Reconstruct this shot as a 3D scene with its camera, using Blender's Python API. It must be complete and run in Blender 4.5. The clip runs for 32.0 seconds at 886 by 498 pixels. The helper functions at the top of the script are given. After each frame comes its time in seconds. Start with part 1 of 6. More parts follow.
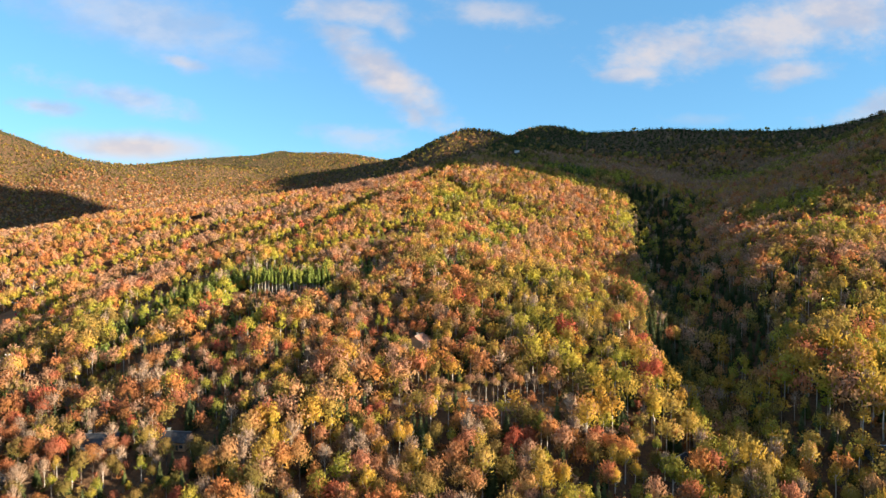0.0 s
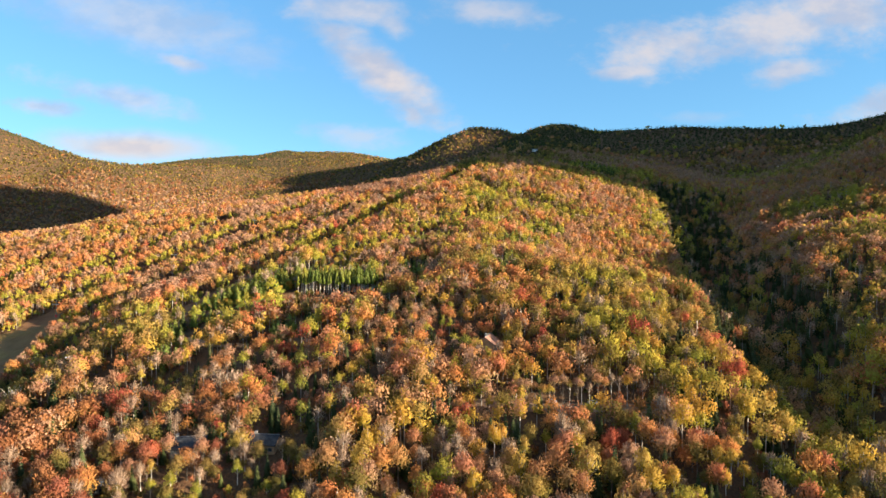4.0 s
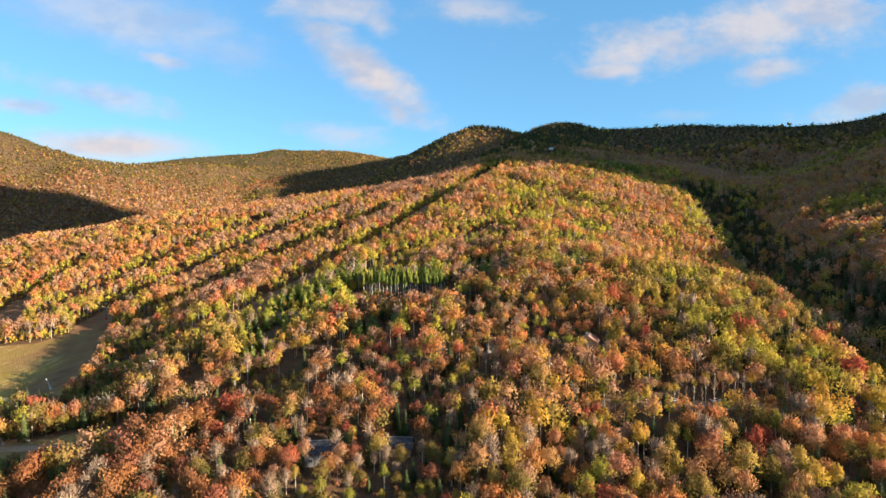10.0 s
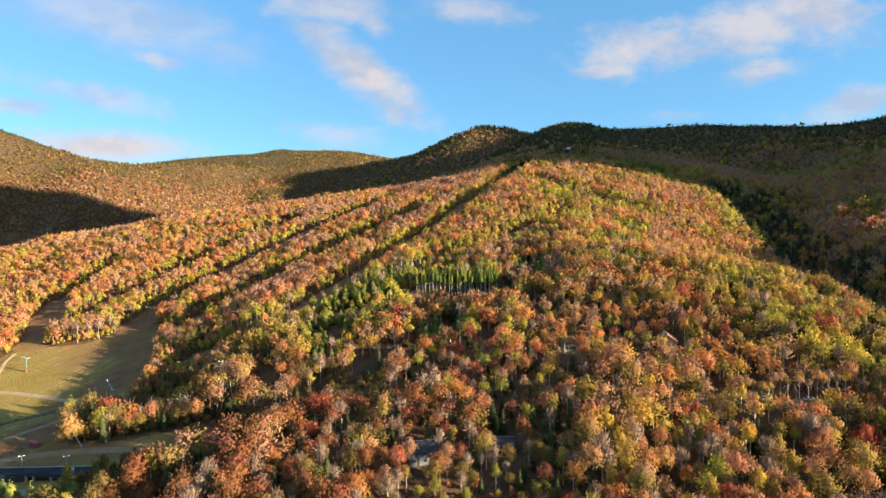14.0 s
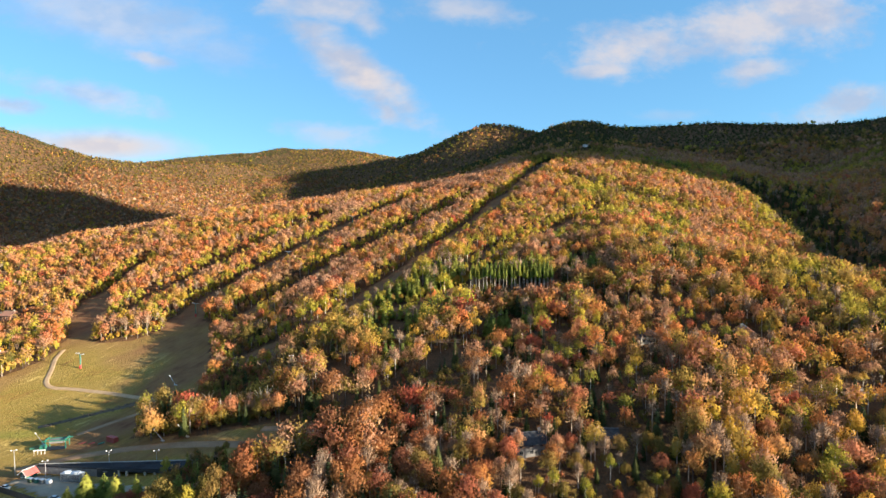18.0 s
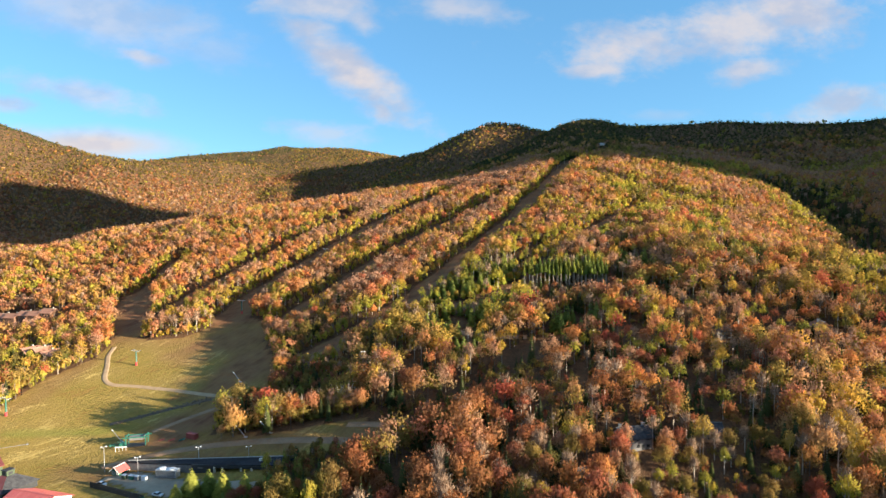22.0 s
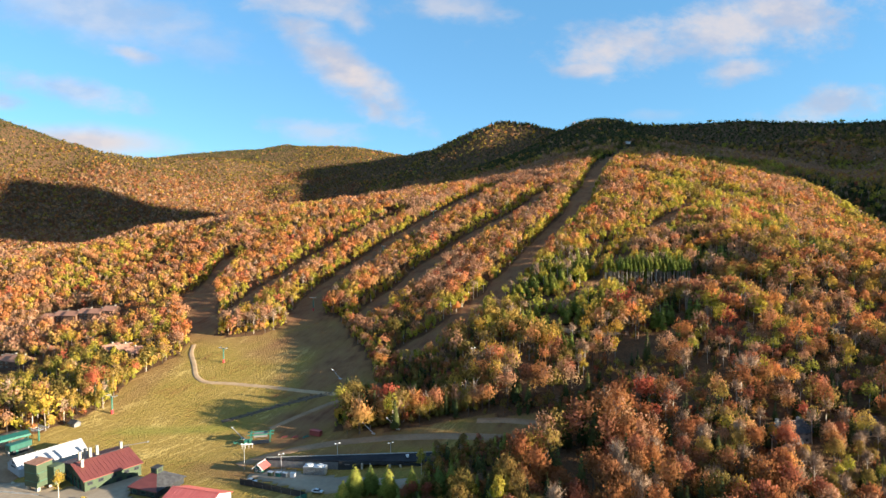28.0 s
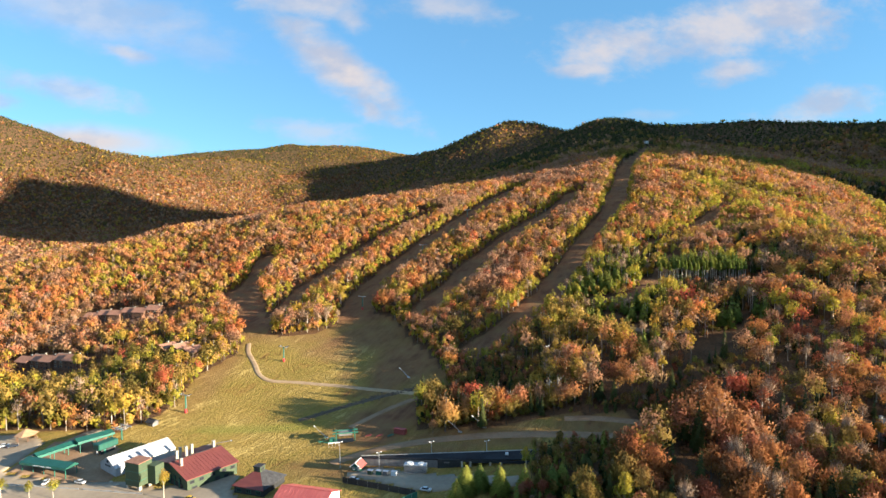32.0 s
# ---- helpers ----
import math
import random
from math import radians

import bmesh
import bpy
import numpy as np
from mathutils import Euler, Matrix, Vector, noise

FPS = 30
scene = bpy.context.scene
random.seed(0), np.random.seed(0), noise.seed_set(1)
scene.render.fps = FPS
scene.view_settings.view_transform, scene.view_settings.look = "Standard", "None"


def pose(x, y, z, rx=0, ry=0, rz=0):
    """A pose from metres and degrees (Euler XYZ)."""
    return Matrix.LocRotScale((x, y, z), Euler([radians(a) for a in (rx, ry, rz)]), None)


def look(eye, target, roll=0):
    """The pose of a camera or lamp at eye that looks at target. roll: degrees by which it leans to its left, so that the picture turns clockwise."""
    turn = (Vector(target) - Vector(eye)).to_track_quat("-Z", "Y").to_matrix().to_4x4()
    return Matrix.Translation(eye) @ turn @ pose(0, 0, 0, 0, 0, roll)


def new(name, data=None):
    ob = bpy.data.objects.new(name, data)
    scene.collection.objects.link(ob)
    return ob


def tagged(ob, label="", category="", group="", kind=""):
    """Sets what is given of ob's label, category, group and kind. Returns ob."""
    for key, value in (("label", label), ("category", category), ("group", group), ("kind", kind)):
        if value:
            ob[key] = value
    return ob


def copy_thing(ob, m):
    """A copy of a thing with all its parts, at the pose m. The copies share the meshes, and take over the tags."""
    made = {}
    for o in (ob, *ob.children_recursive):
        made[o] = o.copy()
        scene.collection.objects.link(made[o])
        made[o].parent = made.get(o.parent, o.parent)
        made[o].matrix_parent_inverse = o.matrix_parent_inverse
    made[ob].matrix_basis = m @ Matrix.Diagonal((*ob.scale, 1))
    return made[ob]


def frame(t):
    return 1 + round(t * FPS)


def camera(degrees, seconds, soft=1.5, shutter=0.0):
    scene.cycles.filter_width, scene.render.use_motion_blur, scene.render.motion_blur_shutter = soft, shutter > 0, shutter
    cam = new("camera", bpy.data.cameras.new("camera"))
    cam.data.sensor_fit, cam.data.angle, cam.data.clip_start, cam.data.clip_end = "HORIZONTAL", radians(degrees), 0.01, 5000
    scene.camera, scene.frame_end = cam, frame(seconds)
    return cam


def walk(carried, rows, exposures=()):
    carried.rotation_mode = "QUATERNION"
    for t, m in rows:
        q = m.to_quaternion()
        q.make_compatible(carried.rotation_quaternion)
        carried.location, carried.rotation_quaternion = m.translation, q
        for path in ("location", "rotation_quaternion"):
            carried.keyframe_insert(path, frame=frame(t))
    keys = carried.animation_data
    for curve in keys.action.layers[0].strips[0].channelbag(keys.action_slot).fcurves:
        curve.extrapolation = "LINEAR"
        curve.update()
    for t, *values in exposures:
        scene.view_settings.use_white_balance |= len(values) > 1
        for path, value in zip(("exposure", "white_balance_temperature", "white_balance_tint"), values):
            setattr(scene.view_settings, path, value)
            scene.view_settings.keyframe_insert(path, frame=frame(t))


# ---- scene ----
cam = camera(76.6, 32.0)
METRES, EYE, TILT, LEAN, TURN = 340.0, 112.0, -2.0, 0.0, 0.0
ROWS = [
    (0.0, 0.0, 0.0, 0.0, 0.0, 0.0, -0.0),
    (0.5, -0.0121, 0.0004, 0.0004, 0.02, -0.01, 0.01),
    (1.0, -0.0248, 0.0009, 0.0008, 0.03, -0.02, 0.02),
    (1.5, -0.0382, 0.0012, 0.0012, 0.04, -0.03, 0.04),
    (2.0, -0.0517, 0.0019, 0.0016, 0.05, -0.07, 0.08),
    (2.5, -0.066, 0.0024, 0.0019, 0.04, -0.09, 0.11),
    (3.0, -0.0804, 0.003, 0.0022, 0.03, -0.1, 0.14),
    (3.5, -0.0949, 0.0036, 0.0026, -0.02, -0.12, 0.18),
    (5.5, -0.1538, 0.0063, 0.0037, -0.55, -0.18, 0.33),
    (6.0, -0.1684, 0.007, 0.004, -0.71, -0.19, 0.35),
    (6.5, -0.1832, 0.0077, 0.0042, -0.86, -0.18, 0.39),
    (7.0, -0.1979, 0.0085, 0.0043, -1.0, -0.19, 0.42),
    (7.5, -0.2127, 0.0092, 0.0047, -1.14, -0.2, 0.45),
    (8.0, -0.2276, 0.01, 0.0048, -1.26, -0.22, 0.48),
    (8.5, -0.2424, 0.0108, 0.0049, -1.35, -0.24, 0.51),
    (9.0, -0.2575, 0.0118, 0.0051, -1.42, -0.26, 0.53),
    (9.5, -0.2726, 0.0127, 0.0051, -1.47, -0.28, 0.56),
    (10.0, -0.288, 0.0135, 0.0054, -1.53, -0.3, 0.59),
    (10.5, -0.3036, 0.0144, 0.0054, -1.58, -0.29, 0.59),
    (11.0, -0.3192, 0.0153, 0.0054, -1.64, -0.29, 0.61),
    (11.5, -0.335, 0.0163, 0.0055, -1.69, -0.3, 0.62),
    (12.0, -0.3508, 0.0172, 0.0054, -1.74, -0.29, 0.63),
    (12.5, -0.3666, 0.0182, 0.0054, -1.8, -0.28, 0.64),
    (13.0, -0.3825, 0.0192, 0.0054, -1.85, -0.3, 0.66),
    (13.5, -0.3984, 0.0203, 0.0054, -1.91, -0.3, 0.68),
    (14.0, -0.4144, 0.0214, 0.0049, -1.96, -0.29, 0.69),
    (14.5, -0.4304, 0.0224, 0.0042, -2.02, -0.31, 0.72),
    (16.5, -0.4961, 0.0271, -0.0008, -2.33, -0.3, 0.73),
    (17.0, -0.5123, 0.028, -0.0017, -2.41, -0.32, 0.74),
    (17.5, -0.5284, 0.0289, -0.0028, -2.47, -0.34, 0.75),
    (18.0, -0.5446, 0.03, -0.0037, -2.54, -0.35, 0.76),
    (18.5, -0.5607, 0.0311, -0.0046, -2.61, -0.37, 0.77),
    (19.0, -0.5769, 0.0322, -0.0054, -2.68, -0.38, 0.76),
    (19.5, -0.5932, 0.0333, -0.0056, -2.75, -0.4, 0.76),
    (20.0, -0.6094, 0.0344, -0.0061, -2.82, -0.41, 0.76),
    (20.5, -0.6257, 0.0355, -0.0066, -2.89, -0.41, 0.76),
    (21.0, -0.6418, 0.0366, -0.007, -2.97, -0.42, 0.77),
    (21.5, -0.6581, 0.0378, -0.0075, -3.04, -0.43, 0.75),
    (22.0, -0.6743, 0.039, -0.008, -3.1, -0.44, 0.75),
    (22.5, -0.6905, 0.0402, -0.0084, -3.16, -0.44, 0.75),
    (23.0, -0.7067, 0.0414, -0.0087, -3.22, -0.45, 0.73),
    (23.5, -0.7228, 0.0426, -0.009, -3.29, -0.45, 0.74),
    (24.0, -0.739, 0.0438, -0.0094, -3.36, -0.47, 0.74),
    (24.5, -0.7551, 0.045, -0.0097, -3.42, -0.47, 0.74),
    (25.0, -0.7712, 0.0463, -0.0101, -3.48, -0.46, 0.74),
    (25.5, -0.7872, 0.0476, -0.0104, -3.54, -0.47, 0.75),
    (27.5, -0.8528, 0.0524, -0.0101, -3.8, -0.54, 0.7),
    (28.0, -0.8689, 0.0537, -0.0104, -3.85, -0.56, 0.7),
    (28.5, -0.8849, 0.055, -0.0106, -3.89, -0.57, 0.7),
    (29.0, -0.9011, 0.0563, -0.0108, -3.94, -0.57, 0.7),
    (29.5, -0.9171, 0.0576, -0.011, -3.98, -0.57, 0.71),
    (30.0, -0.9331, 0.059, -0.0112, -4.03, -0.58, 0.72),
    (30.5, -0.9492, 0.0603, -0.0113, -4.08, -0.59, 0.72),
    (31.0, -0.9653, 0.0616, -0.0114, -4.13, -0.6, 0.71),
    (31.5, -0.9814, 0.0629, -0.0116, -4.18, -0.6, 0.71),
    (32.0, -0.9974, 0.0642, -0.0117, -4.22, -0.58, 0.71),
]
walk(cam, [(t, pose(0, 0, EYE, TILT, LEAN, TURN) @ pose(METRES * x, METRES * y, METRES * z, 90 + pitch, roll, yaw)) for t, x, y, z, yaw, pitch, roll in ROWS])

# ---------------------------------------------------------------- light
SUN_AZ, SUN_EL = radians(114), radians(12)     # clockwise from +y
to_sun = Vector((math.sin(SUN_AZ) * math.cos(SUN_EL), math.cos(SUN_AZ) * math.cos(SUN_EL), math.sin(SUN_EL)))
sun = new("sun", bpy.data.lights.new("sun", "SUN"))
sun.data.energy, sun.data.angle, sun.data.color = 5.0, radians(0.6), (1.0, 0.86, 0.66)
sun.matrix_world = look(to_sun * 900, (0, 0, 0))
scene.view_settings.exposure = 1.90


class Nodes:
    """A small builder for node trees: n(kind, input=value) makes a node, m(op, a, b) a math node."""

    def __init__(self, tree):
        self.tree = tree
        tree.nodes.clear()

    def put(self, socket, value):
        if isinstance(value, bpy.types.NodeSocket):
            self.tree.links.new(value, socket)
        elif isinstance(value, bpy.types.Node):
            self.tree.links.new(value.outputs[0], socket)
        else:
            socket.default_value = value

    def n(self, kind, inputs=()):
        node = self.tree.nodes.new(kind)
        for key, value in dict(inputs).items():
            self.put(node.inputs[key], value)
        return node

    def m(self, op, a, b=0.0, c=0.0, clamp=False):
        node = self.n("ShaderNodeMath", {0: a, 1: b, 2: c})
        node.operation, node.use_clamp = op, clamp
        return node.outputs[0]

    def step(self, value, lo, hi, out0=0.0, out1=1.0):
        node = self.n("ShaderNodeMapRange", {0: value, 1: lo, 2: hi, 3: out0, 4: out1})
        node.interpolation_type = "SMOOTHSTEP"
        return node.outputs[0]

    def mix(self, fac, a, b, blend="MIX"):
        node = self.n("ShaderNodeMix")
        node.data_type, node.blend_type = "RGBA", blend
        self.put(node.inputs[0], fac), self.put(node.inputs[6], a), self.put(node.inputs[7], b)
        return node.outputs[2]

    def ramp(self, value, stops):
        node = self.n("ShaderNodeValToRGB", {0: value})
        while len(node.color_ramp.elements) < len(stops):
            node.color_ramp.elements.new(0.5)
        for e, (pos, col) in zip(node.color_ramp.elements, stops):
            e.position, e.color = pos, (*col, 1)
        return node.outputs[0]

    def noise(self, vector, scale, detail=3.0, rough=0.55):
        return self.n("ShaderNodeTexNoise", {"Vector": vector, "Scale": scale, "Detail": detail, "Roughness": rough})


# ---------------------------------------------------------------- sky with clouds
world = bpy.data.worlds.new("sky")
world.use_nodes = True
scene.world = world
k = Nodes(world.node_tree)
air = k.n("ShaderNodeTexSky")
air.sky_type, air.sun_disc, air.sun_elevation, air.sun_rotation = "NISHITA", False, SUN_EL, SUN_AZ
air.altitude, air.air_density, air.dust_density, air.ozone_density = 300.0, 1.0, 0.2, 3.0
way = k.n("ShaderNodeTexCoord").outputs["Generated"]
xyz = k.n("ShaderNodeSeparateXYZ", {0: way})
ahead = k.m("MAXIMUM", xyz.outputs[1], 0.05)
u, v = k.m("DIVIDE", xyz.outputs[0], ahead), k.m("DIVIDE", xyz.outputs[2], ahead)
stretched = k.n("ShaderNodeCombineXYZ", {0: u, 1: k.m("MULTIPLY", v, 1.7), 2: 0.0})
puff = k.m("SUBTRACT", k.noise(stretched, 7.0, 7.0, 0.62).outputs[0], 0.5)
wisp = k.m("SUBTRACT", k.noise(stretched, 24.0, 5.0, 0.6).outputs[0], 0.5)
rag = k.m("ADD", k.m("MULTIPLY", puff, 3.4), k.m("MULTIPLY", wisp, 1.1))
# centre, half width, half height, slope, thickness, raggedness
CLOUDS = [
    (-0.533, 0.368, 0.201, 0.048, -0.21, 0.55, 0.7),
    (-0.459, 0.293, 0.038, 0.014, -0.26, 0.70, 1.0),
    (-0.334, 0.304, 0.071, 0.026, -0.17, 0.30, 1.0),
    (-0.575, 0.237, 0.121, 0.020, -0.24, 0.60, 1.0),
    (-0.694, 0.216, 0.052, 0.012, -0.10, 0.70, 1.0),
    (-0.548, 0.146, 0.150, 0.025, -0.05, 1.0, 0.30),
    (-0.112, 0.278, 0.129, 0.036, -0.66, 1.00, 0.75),
    (-0.157, 0.383, 0.091, 0.022, 0.00, 0.70, 1.0),
    (-0.084, 0.356, 0.030, 0.020, -0.70, 0.60, 1.0),
    (-0.052, 0.206, 0.026, 0.016, -0.70, 0.80, 1.0),
    (-0.153, 0.164, 0.066, 0.018, -0.10, 0.50, 1.0),
    (0.092, 0.380, 0.101, 0.020, -0.14, 0.60, 1.0),
    (0.567, 0.348, 0.242, 0.048, 0.14, 0.85, 1.0),
    (0.713, 0.378, 0.111, 0.040, 0.00, 0.95, 1.0),
    (0.326, 0.274, 0.052, 0.011, 0.07, 0.80, 1.0),
    (0.608, 0.274, 0.066, 0.020, 0.14, 0.80, 1.0),
    (0.792, 0.211, 0.091, 0.028, 0.14, 0.80, 1.0),
    (0.455, 0.194, 0.050, 0.010, 0.00, 0.25, 1.0),
]
cover = None
for cu, cv, hw, hh, slope, dense, ragged in CLOUDS:
    du, dv = k.m("SUBTRACT", u, cu), k.m("SUBTRACT", v, cv)
    ca, sa = math.cos(slope), math.sin(slope)
    a = k.m("DIVIDE", k.m("ADD", k.m("MULTIPLY", du, ca), k.m("MULTIPLY", dv, sa)), hw)
    b = k.m("DIVIDE", k.m("SUBTRACT", k.m("MULTIPLY", dv, ca), k.m("MULTIPLY", du, sa)), hh)
    d = k.m("SQRT", k.m("ADD", k.m("MULTIPLY", a, a), k.m("MULTIPLY", b, b)))
    one = k.m("MULTIPLY", k.step(k.m("ADD", d, k.m("MULTIPLY", rag, ragged)), 1.6, 0.1), dense)
    cover = one if cover is None else k.m("MAXIMUM", cover, one)
cover = k.m("MULTIPLY", cover, k.step(xyz.outputs[1], 0.1, 0.3))
broken = k.m("MULTIPLY", k.step(k.noise(way, 3.2, 6, 0.6).outputs[0], 0.42, 0.60), k.step(xyz.outputs[1], 0.32, 0.05, 0.0, 0.6))     # unseen broken cloud added over the rest of the sky, for a less blue fill light
cover = k.m("MAXIMUM", cover, k.m("MULTIPLY", broken, k.step(xyz.outputs[2], -0.02, 0.06)))
shade = k.step(k.m("ADD", k.noise(stretched, 9.0, 4.0).outputs[0], k.m("MULTIPLY", wisp, 0.3)), 0.35, 0.65)
shade = k.m("ADD", shade, k.step(v, 0.22, 0.13, 0.0, 0.7), clamp=True)
white = k.mix(shade, (2.2, 2.5, 3.2, 1), (3.4, 3.15, 3.2, 1))
blue = k.mix(0.4, k.mix(1.0, air, (0.80, 1.04, 1.14, 1), "MULTIPLY"), (0.95, 2.6, 4.4, 1))
sky_colour = k.mix(cover, blue, white)
k.n("ShaderNodeOutputWorld", {0: k.n("ShaderNodeBackground", {0: sky_colour, 1: 0.062})})


# ---------------------------------------------------------------- the lie of the land
CREST_LINES = [   # fall per metre, rounding, nodes of the crest
    (0.36, 60, [(331, 1768, 426), (190, 1250, 300), (60, 950, 215), (-20, 700, 145), (20, 420, 78), (60, 250, 25), (80, 60, -15)]),
    (0.44, 40, [(331, 1768, 412), (420, 1420, 358), (620, 1330, 345), (854, 1304, 347), (1500, 1150, 460)]),
    (0.36, 50, [(854, 1304, 335), (520, 800, 185), (330, 450, 100), (190, 270, 35), (150, 120, 0)]),
    (0.34, 80, [(-20, 900, 175), (-420, 830, 117), (-600, 820, 91), (-720, 805, 68), (-860, 790, 34), (-1000, 760, 8)]),
    (0.62, 40, [(-872, 2600, 250), (-845, 2690, 334), (-793, 2690, 354), (-520, 2650, 386), (-262, 2560, 416), (-156, 2480, 430), (-44, 2380, 468), (41, 2310, 496), (103, 2270, 516), (179, 2200, 499), (236, 2120, 466), (276, 2050, 435), (331, 1950, 400)]),
    (0.56, 60, [(-2600, 2300, 665), (-1900, 2300, 546), (-1430, 2230, 385), (-1080, 2780, 420), (-790, 2560, 300)]),
    (0.35, 90, [(-1700, 3100, 455), (-1000, 3560, 596), (-650, 3560, 575), (-200, 3500, 515), (500, 3300, 460)]),
    # unseen shoulder climbing to the east beyond the gully, its heights set to cast shade
    (0.55, 30, [(600, 60, 118), (600, 300, 140), (600, 418, 160), (625, 532, 205), (740, 690, 318), (950, 800, 420), (1250, 880, 520)]),
]
SWELL_X, SWELL_Y, SWELL_R = np.arange(-660, 400, 130.0), np.arange(180, 960, 130.0), 125.0
SWELLS = (0, 3, 0, 13, 6, -7, 6, 4, 0, 2, 13, 1, 6, 6, -6, 8, 9, 1, -2, 3, 7, 3, 2, 2, -1, 0, 1, -4, -7, 1, 4, -1, -2, -2, 3, 4, 3, 7, 7, 7, 6, 6, 8, 4, 4, 2, 4, 3, 5, 1, 0, 5, 4, 4)


GULLY_Y, GULLY_X = (150, 215, 272, 341, 480, 590, 740), (100, 116, 130, 155, 200, 232, 270)


def land(x, y):
    """Height of the ground."""
    x, y = np.asarray(x, float), np.asarray(y, float)
    heights = []
    for fall, soft, nodes in CREST_LINES:
        best = None
        for (ax, ay, az), (bx, by, bz) in zip(nodes[:-1], nodes[1:]):
            dx, dy = bx - ax, by - ay
            t = np.clip(((x - ax) * dx + (y - ay) * dy) / (dx * dx + dy * dy), 0, 1)
            d = np.hypot(x - ax - t * dx, y - ay - t * dy)
            h = az + t * (bz - az) - fall * (np.sqrt(d * d + soft * soft) - soft)
            best = h if best is None else np.maximum(best, h)
        heights.append(best)
    rise = np.maximum(y - 330, 0)
    heights.append(-14 + 0.09 * rise * rise / (rise + 150) + 0 * x)
    top = np.max(heights, axis=0)
    z = top + 9.0 * np.log(sum(np.exp((h - top) / 9.0) for h in heights))
    i = 0
    for cy in SWELL_Y:
        for cx in SWELL_X:
            if SWELLS[i]:
                z = z + SWELLS[i] * np.exp(-((x - cx) ** 2 + (y - cy) ** 2) / SWELL_R ** 2)
            i += 1
    z = z + 3.5 * np.exp(-((x + 395) / 75) ** 2 - ((y - 243) / 26) ** 2)          # the terrace on which the lodge stands
    bed = np.interp(y, GULLY_Y, GULLY_X)               # the wooded gully and its steep east bank
    fade = np.clip((y - 170) / 60, 0, 1) * np.clip((780 - y) / 120, 0, 1)
    z = z + fade * (-17 * np.exp(-((x - bed) / 24) ** 2) + 4 * np.clip((y - 220) / 140, 0.25, 1) * np.exp(-((x - bed - 62) / 38) ** 2))
    far = np.clip((np.hypot(x + 170, y) - 900) / 900, 0, 1)
    return z + far * (26 * (lattice(x, y, 260, 5) - 0.5) + 12 * (lattice(x, y, 90, 6) - 0.5))


def lattice(x, y, size, seed):
    """Smooth value noise in 0..1 on a lattice of that size."""
    x, y = np.asarray(x, float) / size, np.asarray(y, float) / size
    ix, iy = np.floor(x).astype(np.int64), np.floor(y).astype(np.int64)
    fx, fy = x - ix, y - iy
    fx, fy = fx * fx * (3 - 2 * fx), fy * fy * (3 - 2 * fy)

    def pick(i, j):
        n = (i * 374761393 + j * 668265263 + seed * 1442695041) & 0xFFFFFFFF
        n = ((n ^ (n >> 13)) * 1274126177) & 0xFFFFFFFF
        return ((n ^ (n >> 16)) & 0xFFFF) / 65535.0
    return (pick(ix, iy) * (1 - fx) + pick(ix + 1, iy) * fx) * (1 - fy) + (pick(ix, iy + 1) * (1 - fx) + pick(ix + 1, iy + 1) * fx) * fy


def inside(x, y, poly):
    hit = np.zeros(np.shape(x), bool)
    for (ax, ay), (bx, by) in zip(poly, poly[1:] + poly[:1]):
        if ay != by:
            hit ^= ((ay > y) != (by > y)) & (x < (bx - ax) * (y - ay) / (by - ay) + ax)
    return hit


def off_line(x, y, line):
    """Distance to a polyline in plan."""
    best = np.full(np.shape(x), 1e9)
    for (ax, ay), (bx, by) in zip(line[:-1], line[1:]):
        dx, dy = bx - ax, by - ay
        t = np.clip(((x - ax) * dx + (y - ay) * dy) / (dx * dx + dy * dy), 0, 1)
        best = np.minimum(best, np.hypot(x - ax - t * dx, y - ay - t * dy))
    return best


# open ground: the base field and the cleared ski trails (half width, centre line)
FIELD = [(-484, 311), (-470, 345), (-471, 394), (-455, 425), (-462, 460), (-495, 520), (-505, 560), (-478, 575), (-458, 515),
         (-440, 455), (-425, 447), (-400, 450), (-372, 490), (-345, 455), (-334, 415), (-314, 362), (-314, 335), (-330, 333),
         (-331, 300), (-300, 286), (-262, 287), (-234, 281), (-226, 268), (-240, 257), (-264, 262), (-288, 252), (-290, 225), (-330, 195), (-700, 195), (-700, 322), (-540, 322)]
TRAILS = [
    (12.0, [(131, 1057), (31, 888), (-27, 790), (-83, 668), (-115, 604), (-159, 545), (-197, 485), (-227, 437), (-253, 407), (-290, 375)]),
    (14.5, [(-120, 711), (-164, 647), (-208, 609), (-246, 565), (-276, 526), (-297, 489), (-325, 450)]),
    (14.0, [(-170, 800), (-244, 697), (-283, 647), (-310, 615), (-345, 568), (-365, 530), (-380, 480)]),
    (10, [(-480, 625), (-483, 584), (-487, 547)]),
    (10.5, [(-305, 701), (-346, 664), (-376, 626), (-406, 574), (-427, 540), (-440, 480)]),
    (7, [(3, 586), (-63, 527), (-105, 501), (-135, 493)]),
    (8, [(-118, 465), (-146, 426), (-183, 401), (-228, 410)]),
    (5, [(7, 734), (22, 691), (35, 640), (71, 642)]),
    (6, [(-60, 690), (-120, 712)]),
]


def openness(x, y):
    """1 on mown or cleared ground, 0 under the trees."""
    wob = 4 * (lattice(x, y, 14, 3) - 0.5)
    o = inside(x, y, FIELD).astype(float)
    for half, line in TRAILS:
        o = np.maximum(o, np.clip((half + 1.5 + wob - off_line(x, y, line)) / 3.0, 0, 1))
    return o


# ---------------------------------------------------------------- materials
def material(name):
    mat = bpy.data.materials.new(name)
    mat.use_nodes = True
    return mat, Nodes(mat.node_tree)


